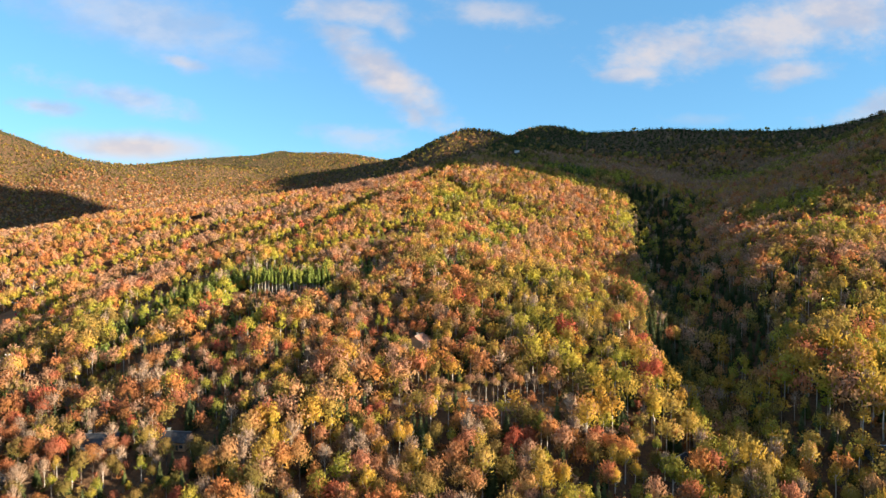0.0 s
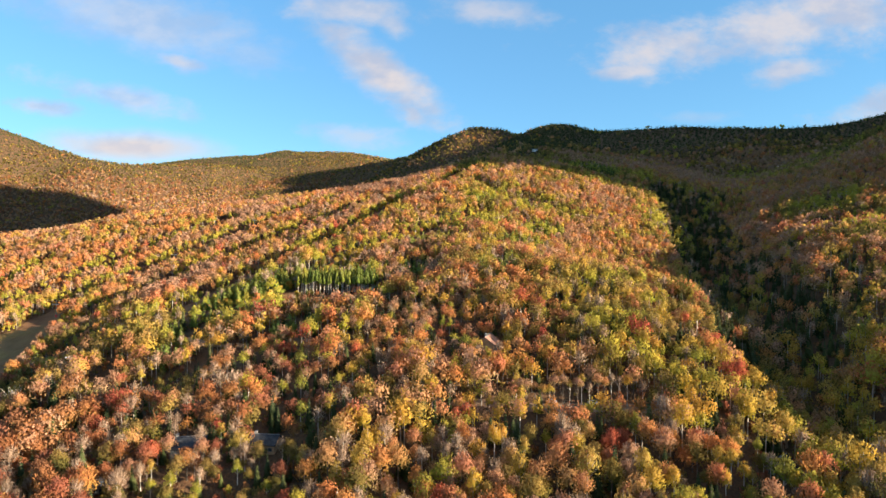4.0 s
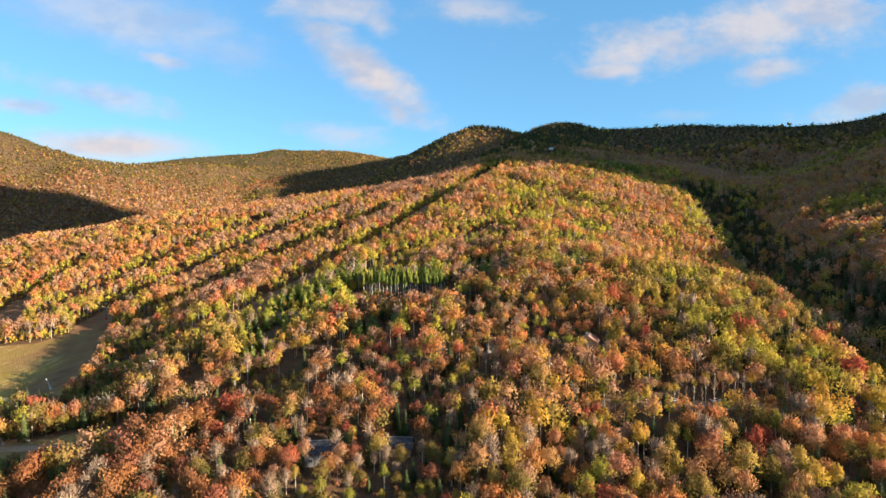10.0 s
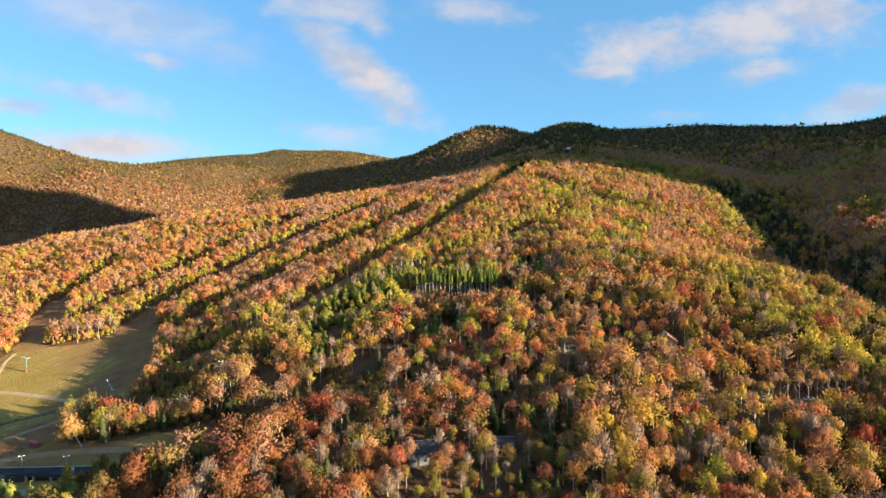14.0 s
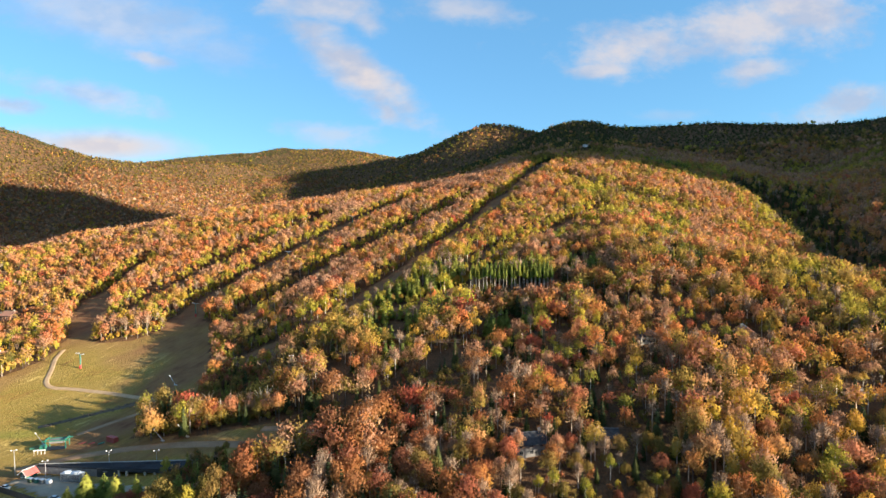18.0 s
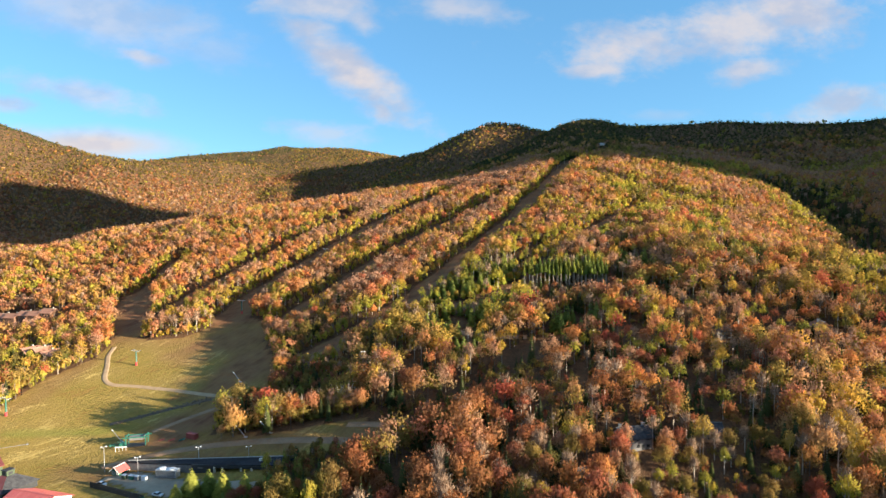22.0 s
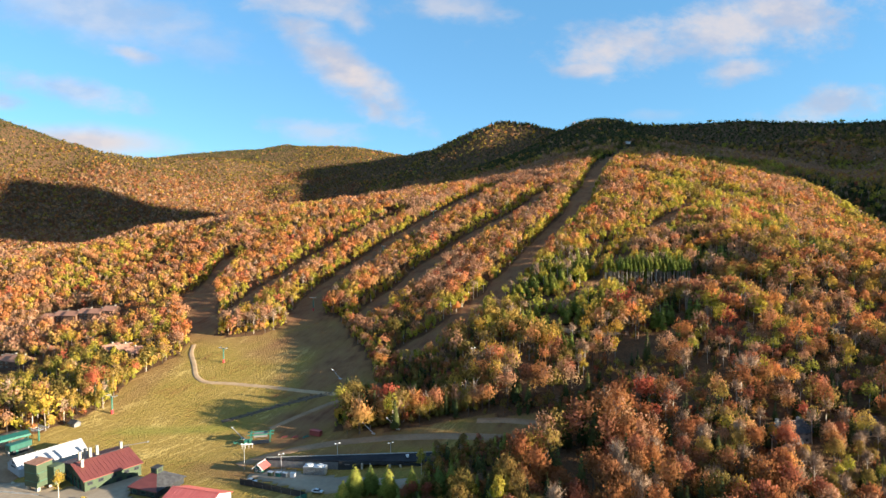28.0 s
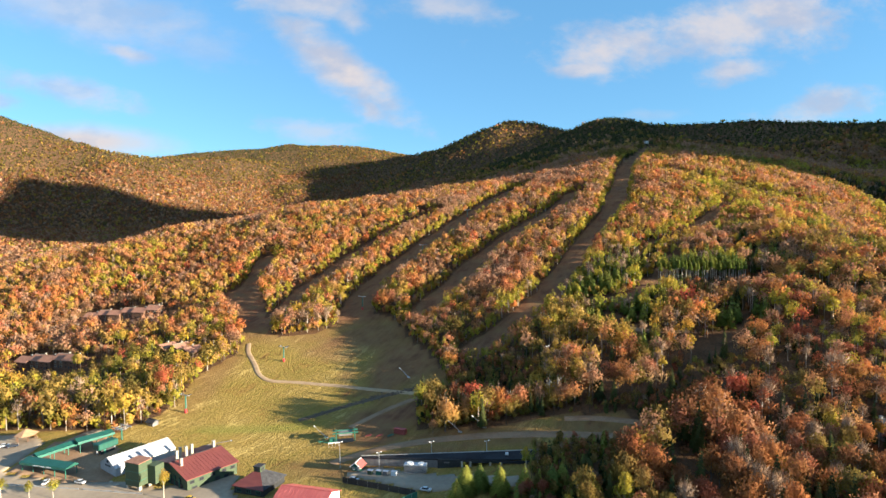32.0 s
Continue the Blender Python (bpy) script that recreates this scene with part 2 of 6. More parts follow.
def surface(name, low, high, scale, rough=0.8, metal=0.0, bump=0.15, streak=(1, 1, 1)):
    """A plain painted, timber, stone or metal surface with stains at two sizes and fine relief."""
    mat, k = material(name)
    at = k.n("ShaderNodeMapping", {0: k.n("ShaderNodeTexCoord").outputs["Object"], 3: streak})
    big, fine = k.noise(at, scale, 4).outputs[0], k.noise(at, scale * 9, 3).outputs[0]
    own = k.m("MULTIPLY", k.n("ShaderNodeObjectInfo").outputs["Random"], 0.16)
    f = k.m("ADD", k.step(k.m("ADD", k.m("MULTIPLY", big, 0.65), k.m("MULTIPLY", fine, 0.35)), 0.3, 0.7, 0.0, 0.84), own, clamp=True)
    relief = k.n("ShaderNodeBump", {"Strength": bump, "Distance": 0.05, "Height": fine})
    b = k.n("ShaderNodeBsdfPrincipled", {"Base Color": k.mix(f, (*low, 1), (*high, 1)), "Roughness": rough, "Metallic": metal, "Specular IOR Level": 0.5 if rough < 0.8 else 0.12, "Normal": relief})
    k.n("ShaderNodeOutputMaterial", {0: b})
    return mat


def foliage(name, stops, through_light=0.42, dark=0.86, low=(0.80, 1.0, 0.72), grain=1.5):
    """Leaves: a hue of its own for each tree, darker low in the crown and greener there on leaves, with paler and
    darker sprays and a fine leafy relief.
    """
    mat, k = material(name)
    tint, rise = k.n("ShaderNodeAttribute"), k.n("ShaderNodeAttribute")
    tint.attribute_name, rise.attribute_name = "tint", "rise"
    at = k.n("ShaderNodeTexCoord").outputs["Object"]
    own = k.m("FRACT", k.m("ADD", tint.outputs["Fac"], k.n("ShaderNodeObjectInfo").outputs["Random"]))
    col = k.ramp(own, stops)
    tuft = k.noise(at, grain, 3, 0.7).outputs[0]
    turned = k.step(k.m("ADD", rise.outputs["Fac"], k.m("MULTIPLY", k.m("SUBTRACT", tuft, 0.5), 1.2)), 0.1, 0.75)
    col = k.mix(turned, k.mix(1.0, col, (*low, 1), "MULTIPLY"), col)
    leaf = k.n("ShaderNodeNewGeometry").outputs["Random Per Island"]
    col = k.mix(1.0, col, k.ramp(leaf, [(0.0, (dark, dark * 0.97, dark * 0.9)), (0.5, (1, 1, 1)), (1.0, (1.10, 1.08, 1.04))]), "MULTIPLY")
    col = k.mix(1.0, col, k.ramp(tuft, [(0.30, (0.70, 0.67, 0.65)), (0.5, (1, 1, 1)), (0.70, (1.2, 1.19, 1.18))]), "MULTIPLY")
    relief = k.n("ShaderNodeBump", {"Strength": 0.8, "Distance": 0.5, "Height": tuft})
    a = k.n("ShaderNodeBsdfDiffuse", {0: col, 1: 0.6, "Normal": relief})
    b = k.n("ShaderNodeBsdfTranslucent", {0: col, "Normal": relief})
    k.n("ShaderNodeOutputMaterial", {0: k.n("ShaderNodeMixShader", {0: through_light, 1: a, 2: b})})
    return mat


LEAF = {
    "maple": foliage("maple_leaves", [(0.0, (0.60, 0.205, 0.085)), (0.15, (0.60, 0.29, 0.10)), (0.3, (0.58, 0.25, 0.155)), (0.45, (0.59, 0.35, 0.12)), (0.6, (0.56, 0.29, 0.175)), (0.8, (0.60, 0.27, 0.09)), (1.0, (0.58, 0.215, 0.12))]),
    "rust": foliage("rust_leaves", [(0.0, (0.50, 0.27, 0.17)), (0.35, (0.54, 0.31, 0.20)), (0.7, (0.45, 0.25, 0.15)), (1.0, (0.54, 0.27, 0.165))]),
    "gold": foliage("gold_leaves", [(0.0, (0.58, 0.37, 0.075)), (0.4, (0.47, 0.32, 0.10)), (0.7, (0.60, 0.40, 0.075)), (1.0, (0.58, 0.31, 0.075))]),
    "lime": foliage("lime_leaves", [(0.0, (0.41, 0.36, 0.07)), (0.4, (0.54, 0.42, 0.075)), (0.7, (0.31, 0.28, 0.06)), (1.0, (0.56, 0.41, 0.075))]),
    # russet leaves, darkened to stand for dim light in the near valley
    "russet": foliage("darkened_russet_leaves", [(0.0, (0.38, 0.14, 0.07)), (0.3, (0.44, 0.20, 0.08)), (0.6, (0.31, 0.14, 0.075)), (0.8, (0.42, 0.165, 0.10)), (1.0, (0.38, 0.12, 0.07))]),
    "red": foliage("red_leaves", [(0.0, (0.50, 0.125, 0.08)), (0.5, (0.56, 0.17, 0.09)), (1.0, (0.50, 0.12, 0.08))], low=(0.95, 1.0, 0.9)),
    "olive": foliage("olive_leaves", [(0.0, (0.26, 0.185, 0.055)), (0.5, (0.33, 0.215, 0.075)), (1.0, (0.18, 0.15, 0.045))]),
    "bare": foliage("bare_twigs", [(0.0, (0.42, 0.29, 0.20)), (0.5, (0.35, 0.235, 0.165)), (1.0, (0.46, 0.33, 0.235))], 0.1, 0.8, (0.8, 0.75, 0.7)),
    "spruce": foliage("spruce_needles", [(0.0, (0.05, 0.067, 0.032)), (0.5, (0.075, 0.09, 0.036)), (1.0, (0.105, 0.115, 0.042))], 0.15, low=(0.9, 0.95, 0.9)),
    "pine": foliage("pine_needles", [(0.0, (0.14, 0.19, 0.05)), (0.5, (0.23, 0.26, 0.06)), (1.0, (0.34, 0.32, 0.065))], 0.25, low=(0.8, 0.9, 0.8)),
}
BARK = surface("grey_brown_bark", (0.09, 0.065, 0.05), (0.22, 0.17, 0.13), 1.2, 0.95, 0, 0.6, (1, 1, 0.2))
PALE_BARK = surface("pale_birch_bark", (0.34, 0.28, 0.22), (0.66, 0.58, 0.48), 1.5, 0.9, 0, 0.4, (1, 1, 2.5))


def ground_material():
    mat, k = material("ground_cover")
    at = k.n("ShaderNodeTexCoord").outputs["Object"]
    mown = k.n("ShaderNodeAttribute")
    mown.attribute_name = "mown"
    trail = k.n("ShaderNodeAttribute")
    trail.attribute_name = "trail"
    big, mid, fine = (k.noise(at, s, 4).outputs[0] for s in (0.012, 0.09, 0.9))
    along = k.n("ShaderNodeMapping", {0: at, 2: (0, 0, 0.56)})          # mowing and water run across the slope
    rows = k.n("ShaderNodeMapping", {0: along, 3: (1.0, 0.12, 1.0)})
    mow = k.noise(rows, 0.35, 3).outputs[0]
    tufts = k.noise(k.n("ShaderNodeMapping", {0: along, 3: (1.0, 0.2, 1.0)}), 2.0, 5).outputs[0]
    lush = k.n("ShaderNodeAttribute")
    lush.attribute_name = "lush"
    litter = k.ramp(k.m("ADD", k.m("MULTIPLY", mid, 0.5), k.m("MULTIPLY", fine, 0.5)),
                    [(0.3, (0.06, 0.038, 0.022)), (0.5, (0.13, 0.075, 0.042)), (0.65, (0.19, 0.10, 0.05)), (0.8, (0.10, 0.075, 0.035))])
    grass = k.ramp(k.m("ADD", k.m("MULTIPLY", k.noise(at, 0.035, 5).outputs[0], 0.45), k.m("ADD", k.m("MULTIPLY", mow, 0.30), k.m("MULTIPLY", tufts, 0.36))),
                   [(0.40, (0.15, 0.08, 0.034)), (0.47, (0.33, 0.205, 0.058)), (0.51, (0.19, 0.16, 0.036)), (0.55, (0.36, 0.245, 0.072)), (0.60, (0.22, 0.155, 0.045)), (0.66, (0.50, 0.36, 0.12))])
    earth = k.ramp(k.m("ADD", k.m("MULTIPLY", mid, 0.6), k.m("MULTIPLY", mow, 0.4)),
                   [(0.3, (0.14, 0.066, 0.038)), (0.5, (0.235, 0.122, 0.065)), (0.7, (0.26, 0.165, 0.075))])
    col = k.mix(k.step(k.m("ADD", mown.outputs["Fac"], k.m("MULTIPLY", k.m("SUBTRACT", fine, 0.5), 0.5)), 0.35, 0.65), litter, k.mix(trail.outputs["Fac"], k.mix(k.m("MULTIPLY", lush.outputs["Fac"], 0.6), grass, (0.17, 0.21, 0.04, 1)), earth))
    relief = k.n("ShaderNodeBump", {"Strength": 1.0, "Distance": 0.8, "Height": k.m("ADD", k.m("ADD", fine, mow), tufts)})
    k.n("ShaderNodeOutputMaterial", {0: k.n("ShaderNodeBsdfPrincipled", {"Base Color": col, "Roughness": 1.0, "Specular IOR Level": 0.05, "Normal": relief})})
    return mat


# ---------------------------------------------------------------- mesh helpers
def mesh_object(name, verts, faces, mat, parent=None, tint=None, smooth=False, rise=None, normals=None):
    me = bpy.data.meshes.new(name)
    me.from_pydata(np.asarray(verts, np.float32), [], np.asarray(faces, np.int32))
    me.materials.append(mat)
    for key, values in (("tint", tint), ("rise", rise)):
        if values is not None:
            me.attributes.new(key, "FLOAT", "POINT").data.foreach_set("value", np.asarray(values, np.float32))
    if smooth or normals is not None:
        me.shade_smooth()
    if normals is not None:
        me.normals_split_custom_set_from_vertices(np.asarray(normals, np.float32))
    ob = new(name, me)
    ob.parent = parent
    return ob


def spread(inner_lo, inner_hi, fine, lo, hi, growth=1.12):
    """Coordinates: even steps inside, growing steps outside."""
    mid = list(np.arange(inner_lo, inner_hi + 0.1, fine))
    for sign, limit, edge in ((-1, lo, mid[0]), (1, hi, mid[-1])):
        step, at, extra = fine, edge, []
        while sign * (limit - at) > 0:
            step = min(step * growth, 45)
            at += sign * step
            extra.append(at)
        mid = extra[::-1] + mid if sign < 0 else mid + extra
    return np.array(mid)


gx, gy = spread(-640, 260, 5, -4300, 3200), spread(160, 760, 5, -1500, 4700)
GX, GY = np.meshgrid(gx, gy)
GZ = land(GX, GY)
nx, ny = len(gx), len(gy)
cell = (np.arange(ny - 1)[:, None] * nx + np.arange(nx - 1)[None, :]).ravel()
ground = mesh_object("ground", np.stack([GX.ravel(), GY.ravel(), GZ.ravel()], 1),
                     np.stack([cell, cell + 1, cell + nx + 1, cell + nx], 1), ground_material(), smooth=True)
tagged(ground, "hilly ground of dry mown grass and brown leaf litter", "ground", kind="structure")
mown = openness(GX.ravel(), GY.ravel())
in_field = inside(GX.ravel(), GY.ravel(), FIELD)
up_trail = np.where(in_field, np.clip((GY.ravel() - 430) / 40, 0, 1), 1.0)
for ex, ey, rx, ry, worn in ((-352, 296, 22, 12, 0.9), (-340, 318, 32, 20, 1.0), (-316, 290, 40, 9, 0.7), (-362, 270, 16, 9, 0.6), (-250, 272, 26, 16, 0.7), (-462, 404, 12, 60, 0.5), (-350, 430, 60, 34, 0.8), (-338, 375, 34, 40, 0.9), (-310, 274, 62, 9, 0.7), (-344, 309, 34, 14, 0.9), (-364, 262, 26, 10, 0.7), (-384, 272, 14, 7, 0.5)):
    blot = np.clip(1.6 - 1.3 * np.hypot((GX.ravel() - ex) / rx, (GY.ravel() - ey) / ry) + 0.9 * (lattice(GX.ravel(), GY.ravel(), 13, 9) - 0.5), 0, 1)
    up_trail = np.maximum(up_trail, worn * blot)           # worn and churned places on the field
verge = np.clip((GX.ravel() + 455) / 15, 0, 1) * np.clip((-375 - GX.ravel()) / 20, 0, 1) * np.exp(-((GY.ravel() - 317) / 4.0) ** 2)
ground.data.attributes.new("lush", "FLOAT", "POINT").data.foreach_set("value", verge.astype(np.float32))
ground.data.attributes.new("mown", "FLOAT", "POINT").data.foreach_set("value", mown.astype(np.float32))
ground.data.attributes.new("trail", "FLOAT", "POINT").data.foreach_set("value", up_trail.astype(np.float32))


# unseen high mountain added off to the east to cast shade: stations along its crest and their heights
SHADE_CREST_AT = (-600, 0, 305, 357, 398, 446, 560, 590, 650, 690, 735, 762, 772, 785, 815, 950, 1040, 1060, 1131, 1180, 1220, 1300, 1358, 1497, 1674, 1765, 1896, 1970, 2030, 2080, 2250, 2456, 2700)
SHADE_CREST_UP = (-10, 5, 28, 30, 36, 50, 84, 88, 116, 134, 162, 240, 470, 560, 585, 625, 695, 725, 740, 690, 670, 575, 570, 530, 512, 558, 572, 600, 660, 725, 790, 822, 830)
along, across = np.arange(-600, 2701, 12.0), np.array([-650, -420, -240, -110, -40, 0, 40, 120, 300, 600, 1000.0])
ridge = np.interp(along, SHADE_CREST_AT, SHADE_CREST_UP) + 396 + 10 * (lattice(along, 0 * along, 45, 8) - 0.5)
U, A = np.meshgrid(along, across, indexing="ij")
EX = (1900 + A) * math.sin(SUN_AZ) - U * math.cos(SUN_AZ)
EY = (1900 + A) * math.cos(SUN_AZ) + U * math.sin(SUN_AZ)
EZ = ridge[:, None] - 1.15 * np.abs(A) * (ridge[:, None] / 700) - 30 * (np.abs(A) > 20) * lattice(EX, EY, 120, 12)
c = len(across)
cell = (np.arange(len(along) - 1)[:, None] * c + np.arange(c - 1)[None, :]).ravel()
hill = mesh_object("mountain", np.stack([EX.ravel(), EY.ravel(), EZ.ravel()], 1), np.stack([cell, cell + c, cell + c + 1, cell + 1], 1), ground.data.materials[0], smooth=True)
tagged(hill, "unseen steep mountain added to shade the upper valley", "mountain", kind="structure")


def level(x, y):
    """Ground height as the mesh has it, for one place."""
    i, j = np.clip(np.searchsorted(gx, x) - 1, 0, nx - 2), np.clip(np.searchsorted(gy, y) - 1, 0, ny - 2)
    fx, fy = (x - gx[i]) / (gx[i + 1] - gx[i]), (y - gy[j]) / (gy[j + 1] - gy[j])
    return (GZ[j, i] * (1 - fx) + GZ[j, i + 1] * fx) * (1 - fy) + (GZ[j + 1, i] * (1 - fx) + GZ[j + 1, i + 1] * fx) * fy


# ---------------------------------------------------------------- tree shapes
rng = np.random.default_rng(11)


def unit(v):
    return v / np.maximum(np.linalg.norm(v, axis=1, keepdims=True), 1e-6)


def leaves_at(pos, normal, size):
    """One leaf spray (a triangle) at each place, turned to face along its normal."""
    n = len(pos)
    normal = unit(normal)
    side = unit(np.cross(normal, rng.normal(size=(n, 3))))
    other = np.cross(normal, side)
    s = (size * rng.uniform(0.65, 1.35, (n, 1)))
    a = pos + side * s
    b = pos - side * s * 0.5 + other * s * 0.87
    c = pos - side * s * 0.5 - other * s * 0.87
    return np.stack([a, b, c], 1).reshape(-1, 3)


def broad_crown(count, size, radius=5.0, half=6.6, centre=10.6, clumps=20):
    """A lumpy dome of narrow leaf sprays that fan up and out from the fork, on several lobes."""
    d = unit(rng.normal(size=(clumps, 3)))
    d[:, 2] = np.abs(d[:, 2]) * 1.25 - 0.45
    hub = d * np.array([radius, radius, half]) * rng.uniform(0.38, 0.66, (clumps, 1))
    hub[0] = (0, 0, half * 0.55)
    r = rng.uniform(0.36, 0.54, clumps) * radius
    pick = rng.integers(0, clumps, count)
    way = unit(rng.normal(size=(count, 3)) + (0, 0, 0.25))
    pos = hub[pick] + way * (r[pick] * rng.uniform(0.6, 1.1, count))[:, None]
    normal = way * 0.45 + unit(pos / np.array([radius, radius, half])) * 0.85 + rng.normal(size=(count, 3)) * 0.22
    plates = count * (3 if count > 300 else 5) // 10
    flat = leaves_at(pos[:plates] + (0, 0, centre), normal[:plates], size * 0.9)
    pos = pos[plates:] + (0, 0, centre)
    n = len(pos)
    grow_way = unit(pos - (0, 0, centre - half * 1.1) + rng.normal(size=(n, 3)) * 0.6)
    length = size * (rng.uniform(1.4, 3.1, (n, 1)) if count > 300 else rng.uniform(1.2, 2.2, (n, 1)))
    side = unit(np.cross(grow_way, unit(normal[plates:]) + rng.normal(size=(n, 3)) * 0.35)) * size * rng.uniform(0.38, 0.72, (n, 1))
    fan = np.stack([pos - grow_way * length * 0.5, pos + grow_way * length * 0.5 + side, pos + grow_way * length * 0.5 - side], 1).reshape(-1, 3)
    return np.concatenate([flat, fan])


def cone_crown(count, size, radius=2.9, height=15.0, foot=2.0):
    """Drooping sprays in tiers on a pointed conifer."""
    f = 1 - np.sqrt(rng.uniform(0, 1, count))
    f = np.floor(f * 13 + rng.uniform(0, 0.35, count)) / 13
    ang = rng.uniform(0, 2 * np.pi, count)
    reach = radius * (1 - f) ** 0.85 * rng.uniform(0.75, 1.12, count) + 0.15
    z = foot + (height - foot) * f
    out = np.stack([np.cos(ang), np.sin(ang), 0 * ang], 1)
    side = np.stack([-np.sin(ang), np.cos(ang), 0 * ang], 1) * (size * (0.45 + 0.8 * (1 - f)) * rng.uniform(0.7, 1.3, count))[:, None]
    tip = out * reach[:, None] + np.stack([0 * z, 0 * z, z - 0.28 * reach], 1)
    root = out * (reach * 0.25)[:, None] + np.stack([0 * z, 0 * z, z + 0.5], 1)
    return np.stack([tip, root + side, root - side], 1).reshape(-1, 3)


def twig_crown(count, radius=3.5, half=6.4, centre=10.0, width=0.13):
    """Bare twigs fanning up and out."""
    way = unit(rng.normal(size=(count, 3)) + (0, 0, 0.55))
    start = way * np.array([radius, radius, half]) * rng.uniform(0.15, 0.75, (count, 1))
    lean = unit(way + (0, 0, 0.9) + rng.normal(size=(count, 3)) * 0.3)
    tip = start + lean * rng.uniform(1.2, 2.8, (count, 1))
    side = unit(np.cross(lean, rng.normal(size=(count, 3)))) * width * rng.uniform(0.7, 1.5, (count, 1))
    return np.stack([tip, start + side, start - side], 1).reshape(-1, 3) + (0, 0, centre)


def tube(points, radii, sides=6):
    """A tapered limb through the points."""
    points = np.asarray(points, float)
    verts, faces = [], []
    for p, r in zip(points, radii):
        for i in range(sides):
            a = 2 * math.pi * i / sides
            verts.append(p + (r * math.cos(a), r * math.sin(a), 0))
    for s in range(len(points) - 1):
        for i in range(sides):
            j = (i + 1) % sides
            b, t = s * sides, (s + 1) * sides
            faces += [(b + i, b + j, t + j), (b + i, t + j, t + i)]
    return np.array(verts), np.array(faces)


def weld(pieces):
    verts, faces, n = [], [], 0
    for vs, fs in pieces:
        verts.append(vs), faces.append(np.asarray(fs) + n)
        n += len(vs)
    return np.concatenate(verts), np.concatenate(faces)


def trunk_shape(height, base, limbs, lean=0.5):
    bend = rng.normal(size=(4, 2)) * lean * 0.3
    zs = [-1.0, height * 0.35, height * 0.7, height]
    pts = [(bend[i, 0] * i * 0.4, bend[i, 1] * i * 0.4, z) for i, z in enumerate(zs)]
    pieces = [tube(pts, [base, base * 0.75, base * 0.5, base * 0.12])]
    for i in range(limbs):
        f = rng.uniform(0.38, 0.8)
        a, reach = rng.uniform(0, 2 * np.pi), rng.uniform(1.6, 3.2)
        z0 = height * f
        p0 = (0.2 * math.cos(a), 0.2 * math.sin(a), z0)
        p1 = (reach * 0.5 * math.cos(a), reach * 0.5 * math.sin(a), z0 + reach * 0.55)
        p2 = (reach * math.cos(a), reach * math.sin(a), z0 + reach * 1.35)
        pieces.append(tube([p0, p1, p2], [base * 0.4, base * 0.28, base * 0.08], 4))
    return weld(pieces)


def tris(verts):
    return np.arange(len(verts)).reshape(-1, 3)


def outward(shape, soft=0.80):
    """Winds the sprays of a crown to face out of it and gives each corner a soft outward normal and its height in the crown, 0 to 1."""
    t = shape.reshape(-1, 3, 3).copy()
    lo, hi = t[..., 2].min(), t[..., 2].max()
    mid = t.mean(axis=1)
    radius = max(np.percentile(np.hypot(mid[:, 0], mid[:, 1]), 90), 0.5)
    out = unit((mid - (0, 0, lo + 0.38 * (hi - lo))) / (radius, radius, 0.62 * (hi - lo)))
    facet = unit(np.cross(t[:, 1] - t[:, 0], t[:, 2] - t[:, 0]))
    back = (facet * out).sum(1) < 0
    t[back] = t[back][:, ::-1]
    facet[back] *= -1
    normal = unit(soft * out + (1 - soft) * facet)
    v = t.reshape(-1, 3)
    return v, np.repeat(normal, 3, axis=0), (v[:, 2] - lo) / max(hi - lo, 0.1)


def crowns(kind, count, size, variants):
    out = []
    for _ in range(variants):
        if kind in ("spruce", "pine"):
            out.append(cone_crown(count, size * (1.25 if kind == "pine" else 1.0), 2.7 if kind == "spruce" else 4.4))
        elif kind == "bare":
            out.append(np.concatenate([twig_crown(count * 9 // 10, width=size * 0.17), broad_crown(max(count // 9, 2), size * 0.75)]))
        elif kind in ("lime", "gold") and rng.uniform() < 0.5:
            out.append(broad_crown(count, size * 0.85, 3.4, 6.8, 10.2, 14 if count > 300 else 7))
        else:
            out.append(broad_crown(count, size, 5.2 if count > 300 else 5.7, clumps=20 if count > 300 else 14))
    return out


# ---------------------------------------------------------------- where the trees stand
KEEP_CLEAR = []      # (x, y, radius) round buildings
PINES = [(-170, 432, 38), (-128, 436, 26), (-185, 392, 26), (-207, 366, 16), (-48, 509, 22), (32, 482, 26), (62, 548, 24), (10, 629, 20), (195, 900, 60), (-205, 425, 14), (-134, 348, 17), (-200, 330, 13), (-98, 440, 24), (-60, 432, 20), (8, 410, 20)]
SPRUCES = [(178, 322, 20), (160, 300, 14), (90, 292, 12), (215, 345, 16), (250, 640, 40), (300, 720, 45), (180, 850, 40)]
RED_TREES = [(-95, 190), (-28, 240), (-120, 215), (60, 285), (140, 410), (165, 400), (-158, 368), (-150, 372), (-122, 310), (-114, 316), (-188, 262), (-482, 365), (30, 215), (95, 250), (-420, 640)]


